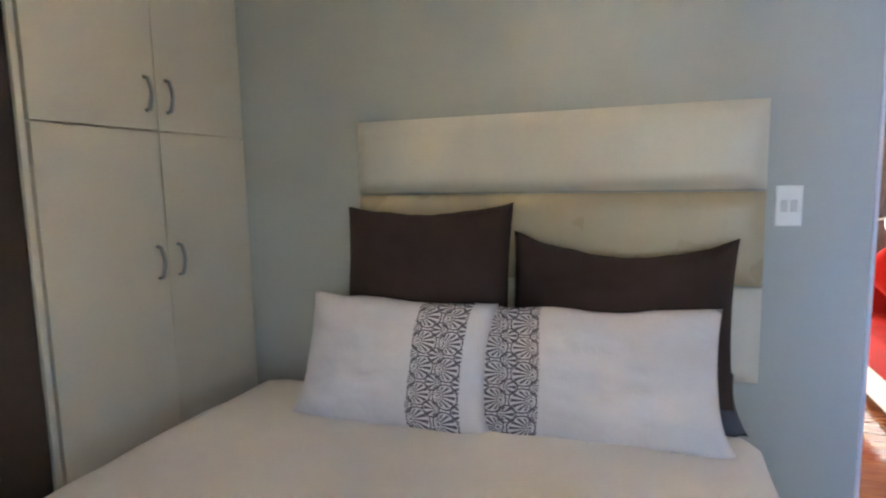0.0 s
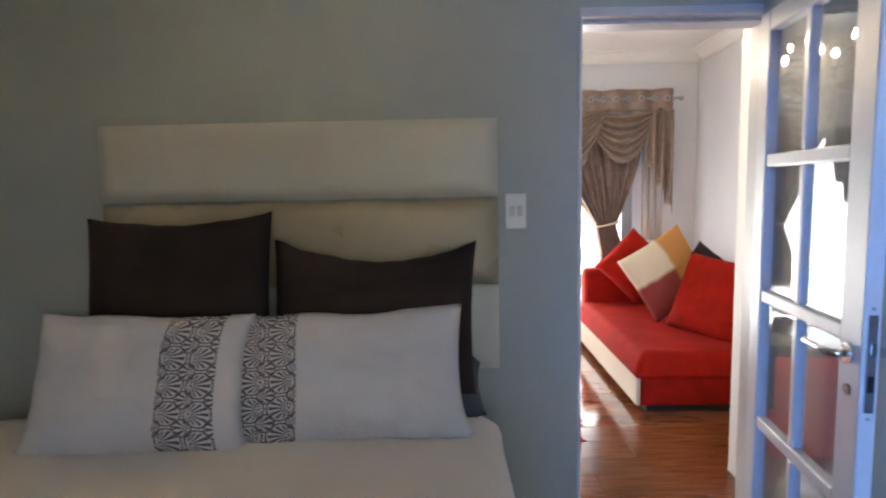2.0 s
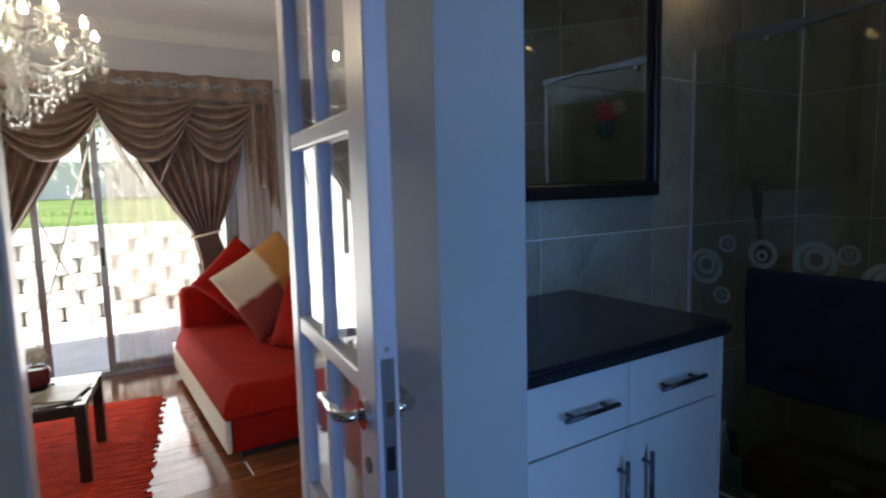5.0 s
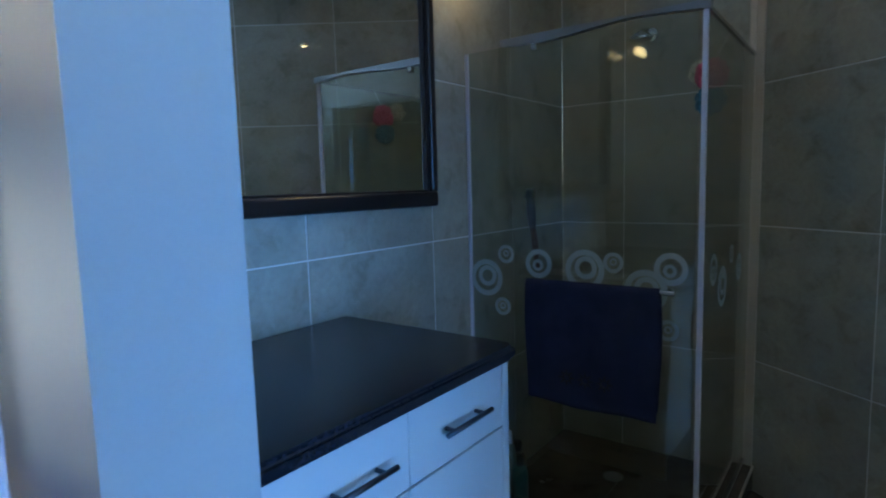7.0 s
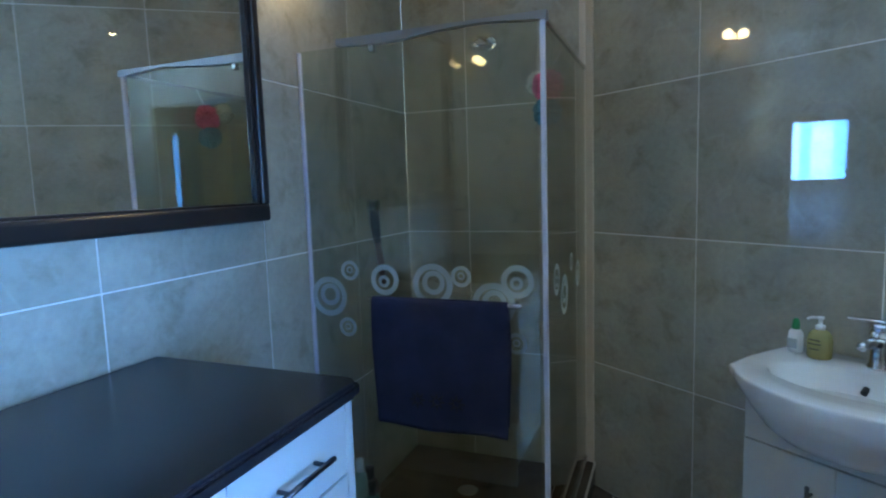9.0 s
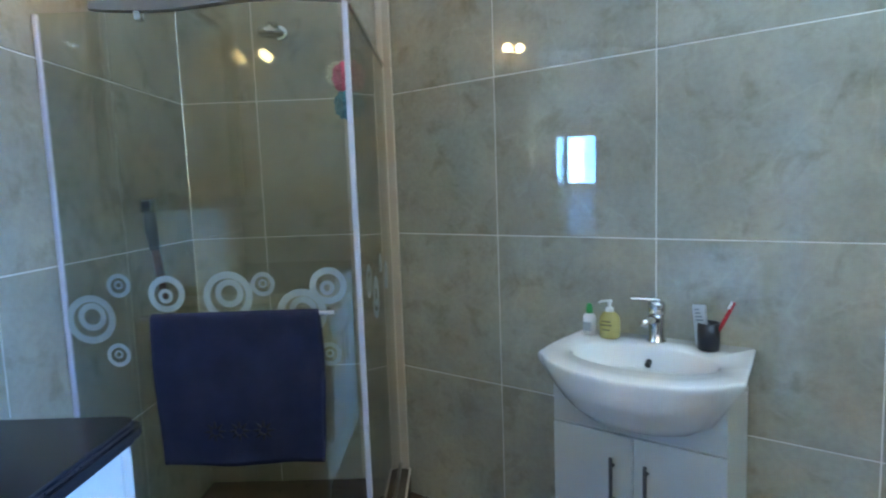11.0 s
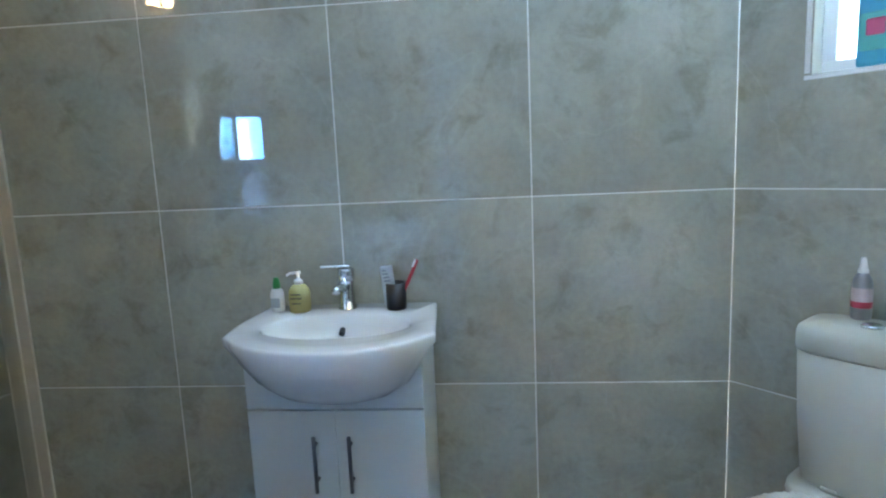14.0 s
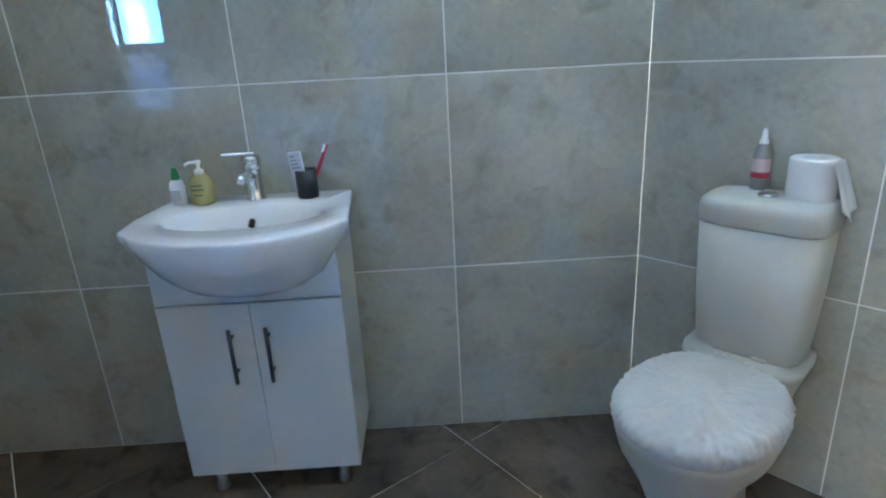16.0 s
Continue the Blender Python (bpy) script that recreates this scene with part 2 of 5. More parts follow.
def add_box(bm, x0, x1, y0, y1, z0, z1, r=0.0, seg=2):
    res = bmesh.ops.create_cube(bm, size=1)
    vs = res["verts"]
    for v in vs:
        v.co = ((x0 + x1) / 2 + v.co.x * (x1 - x0), (y0 + y1) / 2 + v.co.y * (y1 - y0), (z0 + z1) / 2 + v.co.z * (z1 - z0))
    if r > 0:
        es = list({e for v in vs for e in v.link_edges})
        bmesh.ops.bevel(bm, geom=es, offset=r, segments=seg, affect="EDGES", profile=0.5)
    return bm


def box(x0, x1, y0, y1, z0, z1, r=0.0, seg=2):
    return add_box(bmesh.new(), x0, x1, y0, y1, z0, z1, r, seg)


def add_rod(bm, a, b, r, n=12, r2=None):
    a, b = Vector(a), Vector(b)
    d = b - a
    res = bmesh.ops.create_cone(bm, cap_ends=True, segments=n, radius1=r, radius2=r if r2 is None else r2, depth=d.length)
    rot = d.to_track_quat("Z", "Y").to_matrix().to_4x4()
    bmesh.ops.transform(bm, matrix=Matrix.Translation((a + b) / 2) @ rot, verts=res["verts"])
    return bm


def rod(a, b, r, n=12, r2=None):
    return add_rod(bmesh.new(), a, b, r, n, r2)


def add_lathe(bm, profile, n=24, centre=(0, 0, 0)):
    """Turned shape: profile of (radius, height)."""
    rings = []
    for r, z in profile:
        rings.append([bm.verts.new((centre[0] + r * math.cos(2 * math.pi * k / n), centre[1] + r * math.sin(2 * math.pi * k / n), centre[2] + z)) for k in range(n)])
    for a, b in zip(rings, rings[1:]):
        for k in range(n):
            bm.faces.new((a[k], a[(k + 1) % n], b[(k + 1) % n], b[k]))
    bm.faces.new(rings[0][::-1])
    bm.faces.new(rings[-1])
    return bm


def lathe(profile, n=24, centre=(0, 0, 0)):
    return add_lathe(bmesh.new(), profile, n, centre)


def add_tube(bm, pts, r, n=10, closed=False):
    pts = [Vector(p) for p in pts]
    rings = []
    for i, p in enumerate(pts):
        a = pts[i - 1] if i or closed else p
        b = pts[(i + 1) % len(pts)] if i < len(pts) - 1 or closed else p
        q = (b - a).to_track_quat("Z", "Y")
        rr = r[i] if isinstance(r, (list, tuple)) else r
        rings.append([bm.verts.new(p + q @ Vector((rr * math.cos(2 * math.pi * k / n), rr * math.sin(2 * math.pi * k / n), 0))) for k in range(n)])
    pairs = list(zip(rings, rings[1:])) + ([(rings[-1], rings[0])] if closed else [])
    for a, b in pairs:
        for k in range(n):
            bm.faces.new((a[k], a[(k + 1) % n], b[(k + 1) % n], b[k]))
    if not closed:
        bm.faces.new(rings[0][::-1])
        bm.faces.new(rings[-1])
    return bm


def tube(pts, r, n=10, closed=False):
    return add_tube(bmesh.new(), pts, r, n, closed)


def sheet(fn, nu, nv, thick=0.0):
    """A cloth-like surface from fn(u, v), u and v in 0..1; thick closes it to a slab. Carries UVs."""
    bm = bmesh.new()
    uvl = bm.loops.layers.uv.new("uv")
    vs = [[bm.verts.new(fn(i / nu, j / nv)) for i in range(nu + 1)] for j in range(nv + 1)]
    for j in range(nv):
        for i in range(nu):
            f = bm.faces.new((vs[j][i], vs[j][i + 1], vs[j + 1][i + 1], vs[j + 1][i]))
            for lp, (a, b) in zip(f.loops, ((i, j), (i + 1, j), (i + 1, j + 1), (i, j + 1))):
                lp[uvl].uv = (a / nu, b / nv)
    if thick:
        bmesh.ops.recalc_face_normals(bm, faces=bm.faces[:])
        bmesh.ops.solidify(bm, geom=bm.faces[:], thickness=thick)
    return bm


def cushion_mesh(w, h, d, pinch=0.07, seed=0, n=28, wrinkle=0.008, sag=0.0, wing=0.0):
    """Stuffed cushion standing in the xz plane, its middle at the origin; front is -y. UV on both sides."""
    bm = bmesh.new()
    uvl = bm.loops.layers.uv.new("uv")

    def at(u, v, side):
        x = u * (1 - pinch * (1 - v * v)) * w / 2
        z = v * (1 - pinch * (1 - u * u)) * h / 2
        t = max(0.0, (1 - u ** 4) * (1 - v ** 4)) ** 0.55
        k = noise.noise(Vector((u * 2.3 + seed, v * 2.3, side * 3.1))) + 0.5 * noise.noise(Vector((u * 6 + seed, v * 6, side * 5.7)))
        y = side * (d / 2 * t) + side * wrinkle * k * t
        x += wing * max(0.0, -v) ** 5 * u ** 5
        if v > 0:
            z -= sag * (1 - u * u) * v
        return Vector((x, y, z + wrinkle * 0.6 * k * abs(v)))
    grids = {}
    for side in (-1, 1):
        vs = {}
        for j in range(n + 1):
            for i in range(n + 1):
                u, v = 2 * i / n - 1, 2 * j / n - 1
                edge = i in (0, n) or j in (0, n)
                vs[i, j] = grids[-1][i, j] if side == 1 and edge else bm.verts.new(at(u, v, side))
        grids[side] = vs
        for j in range(n):
            for i in range(n):
                f = bm.faces.new((vs[i, j], vs[i + 1, j], vs[i + 1, j + 1], vs[i, j + 1]))
                for lp, (a, b) in zip(f.loops, ((i, j), (i + 1, j), (i + 1, j + 1), (i, j + 1))):
                    lp[uvl].uv = (a / n, b / n)
    return bm

# ---------------------------------------------------------------- structure
WALL_Y = 2.10          # wall with headboard, lounge door and bathroom mirror
WALL_T = 0.14
DOOR_X0, DOOR_X1, DOOR_TOP = 0.485, 1.13, 2.0
PIER_X0, PIER_X1, PIER_Y = 1.09, 1.272, 1.383
CEIL = 2.62
SHOWER_X, SHOWER_Y = 3.70, 1.205
TOILET_M = pose(2.290, -0.712, 0, 0, 0, 185)   # x along the toilet wall, -y into the room


def wall(name, boxes, material, label):
    bm = bmesh.new()
    for b in boxes:
        add_box(bm, *b)
    return tagged(link(name, bm, material), label, "wall", kind="structure")


# bedroom and lounge share a wall with the glazed door's opening in it
wall("wall_north", [(-2.5, DOOR_X0 - 0.012, WALL_Y, WALL_Y + WALL_T, 0, CEIL), (DOOR_X0 - 0.012, DOOR_X1 + 0.03, WALL_Y, WALL_Y + WALL_T, DOOR_TOP + 0.03, CEIL),
                    (DOOR_X1 + 0.03, PIER_X1, WALL_Y, WALL_Y + WALL_T, 0, CEIL)], BLUE_WALL, "blue-grey painted bedroom wall behind the bed")
wall("wall_pier", [(PIER_X0, PIER_X1, PIER_Y, WALL_Y - 0.002, 0, CEIL)], BLUE_WALL, "blue-grey painted partition end between bedroom and bathroom")
wall("wall_partition", [(PIER_X0, PIER_X1, -1.90, -0.35, 0, CEIL)], BLUE_WALL, "blue-grey painted partition between bedroom and bathroom")
wall("wall_lintel", [(PIER_X0, PIER_X1, -0.35, PIER_Y, 2.1, CEIL)], BLUE_WALL, "blue-grey painted wall over the bathroom opening")
wall("wall_west", [(-2.5, -2.36, -2.04, WALL_Y, 0, CEIL)], BLUE_WALL, "blue-grey painted bedroom wall behind the wardrobe")
wall("wall_south", [(-2.36, -0.29, -2.04, -1.90, 0, CEIL), (1.02, PIER_X1, -2.04, -1.90, 0, CEIL), (-0.29, 1.02, -2.04, -1.90, 2.12, CEIL)], BLUE_WALL, "blue-grey painted bedroom wall with the glass door")
# unseen roof slab, added to shade the bedroom's outer door
tagged(link("porch_roof", box(-4.0, 1.3, -5.2, -2.045, 2.75, 2.9), CEILING_MAT), "unseen roof slab added outside the bedroom to block sun and sky", "roof", kind="structure")
# unseen slab added to block sun and high sky at the bathroom window
tagged(link("roof_eave", box(0.9, 4.3, -2.2, -0.99, 2.71, 2.745), CEILING_MAT), "unseen eave slab added to keep sun out of the bathroom window", "roof", kind="structure")
# lounge
wall("lounge_wall_return", [(1.40, 2.40, WALL_Y + WALL_T + 0.002, 2.86, 0, CEIL + 0.05)], WHITE_WALL, "white painted lounge wall return beside the door")
wall("lounge_wall_east", [(2.38, 2.52, 2.862, 5.9, 0, CEIL + 0.05)], LOUNGE_WALL, "pale grey lounge wall beside the sofa")
wall("lounge_wall_west", [(-2.5, -2.36, WALL_Y + WALL_T, 5.9, 0, CEIL + 0.05)], LOUNGE_WALL, "pale grey lounge wall")
wall("lounge_wall_window", [(1.78, 2.38, 5.66, 5.80, 0, CEIL + 0.05), (-2.36, -1.0, 5.66, 5.80, 0, CEIL + 0.05), (-1.0, 1.78, 5.66, 5.80, 2.16, CEIL + 0.05)], LOUNGE_WALL, "pale grey lounge wall around the sliding door")
wall("lounge_wall_inner", [(-2.36, DOOR_X0 - 0.012, WALL_Y + WALL_T + 0.001, WALL_Y + WALL_T + 0.012, 0, CEIL), (DOOR_X1 + 0.03, 1.40, WALL_Y + WALL_T + 0.001, WALL_Y + WALL_T + 0.012, 0, CEIL)], WHITE_WALL, "white painted lounge side of the door wall")

# ceilings
tagged(link("ceiling", box(-2.5, 1.18, -2.04, WALL_Y + 0.14, CEIL, CEIL + 0.08), CEILING_MAT), "off-white bedroom ceiling", "ceiling", kind="structure")
tagged(link("bathroom_ceiling", box(1.18, 4.0, -1.0, WALL_Y + 0.14, CEIL - 0.001, CEIL + 0.08), CEILING_MAT), "off-white bathroom ceiling", "ceiling", kind="structure")
tagged(link("lounge_ceiling", box(-2.5, 2.55, WALL_Y + 0.14, 5.95, CEIL + 0.05, CEIL + 0.13), CEILING_MAT), "white lounge ceiling", "ceiling", kind="structure")


def cornice(name, a, b, inward):
    """Coved cornice from a to b along the top of a lounge wall."""
    prof = [(0.0, 0.0), (0.0, -0.10), (0.012, -0.10), (0.016, -0.085), (0.035, -0.07), (0.055, -0.045), (0.075, -0.022), (0.09, -0.016), (0.10, -0.012), (0.10, 0.0)]
    bm = bmesh.new()
    ends = []
    for p in (a, b):
        ends.append([bm.verts.new((p[0] + inward[0] * d, p[1] + inward[1] * d, CEIL + 0.05 + z)) for d, z in prof])
    for i in range(len(prof) - 1):
        bm.faces.new((ends[0][i], ends[0][i + 1], ends[1][i + 1], ends[1][i]))
    bm.faces.new(ends[0])
    bm.faces.new(ends[1][::-1])
    return tagged(link(name, bm, CEILING_MAT), "white coved plaster cornice", "cornice", kind="structure")


cornice("trim_1", (-2.36, 5.658), (2.378, 5.658), (0, -1))
cornice("trim_2", (2.378, 2.864), (2.378, 5.56), (-1, 0))

# floors: slabs under the laid pieces
tagged(link("ground", box(-60, 60, -60, 90, -0.5, -0.16), pbr("garden_soil", (0.16, 0.15, 0.09), 0.95)), "earth under and around the house", "ground", kind="structure")
floor_slab = tagged(link("floor", add_box(box(-2.4, 1.2, -1.95, WALL_Y, -0.15, -0.008), -2.4, 2.5, WALL_Y, 5.78, -0.15, -0.008), pbr("floor_underlay", (0.08, 0.05, 0.035), 0.9)), "red-brown glossy laminate plank floor", "floor", kind="structure")
bath_slab = tagged(link("bathroom_floor", box(1.201, 3.9, -0.93, WALL_Y, -0.15, -0.003), GROUT), "dark brown marble-look tiles laid diagonally", "floor", kind="structure")


def clip_poly(poly, inside):
    """Sutherland-Hodgman cut of a convex outline by half planes (px, py, nx, ny), kept where n.(p) >= 0."""
    for px, py, nx, ny in inside:
        out = []
        for (ax, ay), (bx, by) in zip(poly, poly[1:] + poly[:1]):
            da, db = (ax - px) * nx + (ay - py) * ny, (bx - px) * nx + (by - py) * ny
            if da >= 0:
                out.append((ax, ay))
            if da * db < 0:
                k = da / (da - db)
                out.append((ax + k * (bx - ax), ay + k * (by - ay)))
        poly = out
        if len(poly) < 3:
            return []
    return poly


def slab_from(poly, z0, z1):
    bm = bmesh.new()
    lo, hi = [bm.verts.new((x, y, z0)) for x, y in poly], [bm.verts.new((x, y, z1)) for x, y in poly]
    bm.faces.new(lo[::-1])
    bm.faces.new(hi)
    for i in range(len(poly)):
        j = (i + 1) % len(poly)
        bm.faces.new((lo[i], lo[j], hi[j], hi[i]))
    return bm


BASIN_ANGLE = -126.23
BASIN_M = pose(SHOWER_X - 0.008, SHOWER_Y, 0, 0, 0, BASIN_ANGLE)   # x along the slanted wall, -y into the room
TILE = 0.602


def tiled_wall(name, m, length, joints, height, label, hole=None):
    """Backing wall in the frame m (x along it, -y into the room) with one mesh a tile; joints: x of the vertical joints; hole: x0, x1, z0, z1."""
    bm = bmesh.new()
    if hole:
        hx0, hx1, hz0, hz1 = hole
        for b in ((0, hx0, -0.0022, 0.15, 0, height), (hx1, length, -0.0022, 0.15, 0, height), (hx0, hx1, -0.0022, 0.15, 0, hz0), (hx0, hx1, -0.0022, 0.15, hz1, height)):
            add_box(bm, *b)
    else:
        add_box(bm, 0, length, -0.0022, 0.15, 0, height)
    w = tagged(link(name, bm, GROUT, m=m), label, "wall", kind="structure")
    xs = [0.0] + [j for j in joints if 0.01 < j < length - 0.01] + [length]
    zs = [0.0]
    while zs[-1] + TILE < height - 0.01:
        zs.append(0.6 * len(zs))
    zs.append(height)
    cache = {}
    for x0, x1 in zip(xs, xs[1:]):
        for z0, z1 in zip(zs, zs[1:]):
            if hole and x0 < hole[1] and x1 > hole[0] and z0 < hole[3] and z1 > hole[2]:
                # tile cut round a corner of the window
                a, b, c, d = max(hole[0], x0), min(hole[1], x1), max(hole[2], z0), min(hole[3], z1)
                full = [(x0 + 0.002, z0 + 0.002), (x1 - 0.002, z0 + 0.002), (x1 - 0.002, z1 - 0.002), (x0 + 0.002, z1 - 0.002)]
                out = []
                for px, pz in full:
                    if a - 0.003 <= px <= b + 0.003 and c - 0.003 <= pz <= d + 0.003:
                        ex, ez = (a if px > (a + b) / 2 else b), (c if pz > (c + d) / 2 else d)
                        turn = [(px, ez), (ex, ez), (ex, pz)]
                        out += turn if out and abs(out[-1][0] - px) < 1e-6 or not out and pz > (c + d) / 2 else turn[::-1]
                    else:
                        out.append((px, pz))
                bm = slab_from(out, -0.006, 0.004)
                bmesh.ops.transform(bm, matrix=Matrix.Rotation(math.radians(90), 4, "X"), verts=bm.verts[:])
                part("tile", bm, WALL_TILE, w)
                continue
            key = (round(x1 - x0, 3), round(z1 - z0, 3))
            if key not in cache:
                ob = part("tile", box(0.002, key[0] - 0.002, -0.004, 0.006, 0.002, key[1] - 0.002, 0.0008, 1), WALL_TILE, w)
                cache[key] = ob.data
            else:
                ob = new("tile", cache[key])
                ob.parent = w
            ob.location = (x0, 0, z0)
    return w


# ---------------------------------------------------------------- bedroom things


def make_door():
    """Glazed door leaf, open into the bedroom: silver-grey frame, two by five panes, lever handles, mortice lock."""
    hinge, tip = Vector((1.085, 2.065, 0)), Vector((1.005, 1.41, 0))
    d = tip - hinge
    width = d.length
    door = holder("door_1", Matrix.Translation(hinge) @ pose(0, 0, 0, 0, 0, math.degrees(math.atan2(d.y, d.x))), "open glazed door leaf with silver-grey glazing bars and clear panes", "door", kind="structure")
    th = 0.02
    top, bot = 1.98, 0.01
    for name, x0, x1, z0, z1 in (("stile", 0, 0.075, bot, top), ("stile", width - 0.098, width, bot, top), ("rail", 0.075, width - 0.098, 1.915, top), ("rail", 0.075, width - 0.098, bot, 0.20)):
        part(name, box(x0, x1, -th, th, z0, z1, 0.005), SILVER_PAINT, door)
    rails = [1.505, 1.06, 0.625]
    xm0, xm1 = 0.075 + (width - 0.173) / 2 - 0.016, 0.075 + (width - 0.173) / 2 + 0.016
    edges = [1.915] + rails + [0.20]
    for z in rails:
        part("glazing_bar", box(0.075, width - 0.098, -th * 0.85, th * 0.85, z - 0.021, z + 0.021, 0.007), SILVER_PAINT, door)
    for i, (a, b) in enumerate(zip(edges, edges[1:])):
        hi, lo = a - (0.021 if i else 0), b + (0.021 if i < len(edges) - 2 else 0)
        part("glazing_bar", box(xm0, xm1, -th * 0.8, th * 0.8, lo, hi, 0.006), SILVER_PAINT, door)
        for x0, x1 in ((0.075, xm0), (xm1, width - 0.098)):
            p = part("pane", box(x0 - 0.004, x1 + 0.004, -0.002, 0.002, lo - 0.004, hi + 0.004), PANE, door)
            p.visible_shadow = False
    lock = part("lock_plate", box(width, width + 0.003, -0.011, 0.011, 0.89, 1.125, 0.001), STEEL, door, "brushed steel mortice lock plate")
    part("latch", box(width + 0.002, width + 0.010, -0.007, 0.007, 1.03, 1.06, 0.002), CHROME, lock)
    part("bolt", box(width + 0.002, width + 0.005, -0.007, 0.007, 0.94, 0.98, 0.001), BLACK_PLASTIC, lock)
    for z in (0.875, 1.14):
        part("screw", rod((width - 0.001, 0, z), (width + 0.003, 0, z), 0.004, 10), STEEL, door)
    for s in (-1, 1):
        h = part("door_handle", tube([(width - 0.05, s * 0.02, 1.02), (width - 0.05, s * 0.055, 1.02), (width - 0.065, s * 0.066, 1.02), (width - 0.17, s * 0.066, 1.02)], 0.0095, 12), CHROME, door, "chrome lever handle", True)
        part("rose", rod((width - 0.05, s * 0.019, 1.02), (width - 0.05, s * 0.03, 1.02), 0.025, 24), CHROME, h)
        part("keyhole_rose", rod((width - 0.05, s * 0.019, 0.93), (width - 0.05, s * 0.023, 0.93), 0.014, 20), DARK_STEEL, door)
    for z in (0.25, 1.75):
        part("hinge", rod((-0.008, 0.015, z - 0.05), (-0.008, 0.015, z + 0.05), 0.009, 12), STEEL, door)
    return door


make_door()
frame_ob = holder("door_frame", pose(0, 0, 0), "silver-grey painted door frame of the lounge doorway", "door frame", kind="structure")
y0, y1 = WALL_Y - 0.006, WALL_Y + WALL_T + 0.016
part("jamb", box(DOOR_X0 - 0.012, DOOR_X0, y0, y1, 0, DOOR_TOP, 0.003), SILVER_PAINT, frame_ob)
part("jamb", box(DOOR_X1, DOOR_X1 + 0.03, y0, y1, 0, DOOR_TOP, 0.003), SILVER_PAINT, frame_ob)
part("head", box(DOOR_X0 - 0.012, DOOR_X1 + 0.03, y0, y1, DOOR_TOP, DOOR_TOP + 0.03, 0.003), SILVER_PAINT, frame_ob)
part("door_stop", box(DOOR_X0, DOOR_X1, y0 + 0.05, y1 - 0.01, DOOR_TOP - 0.012, DOOR_TOP - 0.001, 0.002), SILVER_PAINT, frame_ob)

# glazed outer door behind the walker, its curtain drawn to one side
win = holder("window_1", pose(0.365, -1.97, 0), "white framed glass outer door of the bedroom", "window", kind="structure")
for x0, x1, z0, z1 in ((-0.655, 0.655, 2.06, 2.12), (-0.655, 0.655, 0.0, 0.08), (-0.655, -0.60, 0.08, 2.06), (0.60, 0.655, 0.08, 2.06), (-0.31, -0.20, 0.08, 2.06)):
    part("window_frame", box(x0, x1, -0.03, 0.03, z0, z1, 0.004), WHITE_PLASTIC, win)
for x0, x1 in ((-0.60, -0.31), (-0.20, 0.60)):
    part("pane", box(x0, x1, -0.003, 0.003, 0.08, 2.06), PANE, win).visible_shadow = False
tagged(link("bedroom_curtain", sheet(lambda u, v: (-1.22 + 0.5 * u, -1.83 + 0.03 * math.sin(u * 2 * math.pi * 5), 2.25 - v * 2.2), 60, 12, 0.004), CREAM_CLOTH, smooth=True), "beige curtain drawn aside by the glass door", "curtain")


def make_switch():
    sw = holder("light_switch", pose(0.257, WALL_Y, 1.353), "white double rocker light switch on the wall", "switch")
    part("plate", box(-0.036, 0.036, -0.009, 0.0, -0.061, 0.061, 0.004), WHITE_PLASTIC, sw)
    for x in (-0.013, 0.013):
        part("rocker", box(x - 0.009, x + 0.009, -0.014, -0.008, -0.018, 0.018, 0.003), pbr("switch_rocker", (0.62, 0.61, 0.58), 0.35, relief=0), sw)
    return sw


make_switch()


def make_wardrobe():
    w = holder("wardrobe", pose(-1.72, 1.21, 0), "built-in cream wardrobe with four closed doors", "wardrobe")
    L = WALL_Y - 1.21 - 0.004
    part("carcass", box(-0.62, -0.022, 0, L, 0, CEIL - 0.004, 0.002), CREAM, w)
    part("side_panel", box(-0.64, 0.002, -0.02, -0.001, 0, CEIL - 0.004, 0.002), CREAM, w)
    mid = L / 2 + 0.005
    zsplit = 1.636
    for y0, y1, hy in ((0.012, mid - 0.0015, mid - 0.045), (mid + 0.0015, L - 0.006, mid + 0.045)):
        for z0, z1, hz in ((0.08, zsplit - 0.003, 1.19), (zsplit + 0.003, CEIL - 0.03, 1.757)):
            d = part("door", box(-0.020, 0.0, y0, y1, z0, z1, 0.0015), CREAM, w)
            part("handle", tube([(0.0, hy, hz - 0.055), (0.018, hy, hz - 0.05), (0.028, hy, hz - 0.02), (0.030, hy, hz), (0.028, hy, hz + 0.02), (0.018, hy, hz + 0.05), (0.0, hy, hz + 0.055)], 0.0065, 10), STEEL, d, "curved satin metal bow handle", True)
    part("plinth", box(-0.03, -0.02, 0.0, L, 0, 0.08), CREAM, w)
    return w


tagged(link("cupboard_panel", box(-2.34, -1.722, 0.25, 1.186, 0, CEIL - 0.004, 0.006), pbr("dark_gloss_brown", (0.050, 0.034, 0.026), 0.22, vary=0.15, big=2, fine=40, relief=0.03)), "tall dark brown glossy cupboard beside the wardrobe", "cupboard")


make_wardrobe()


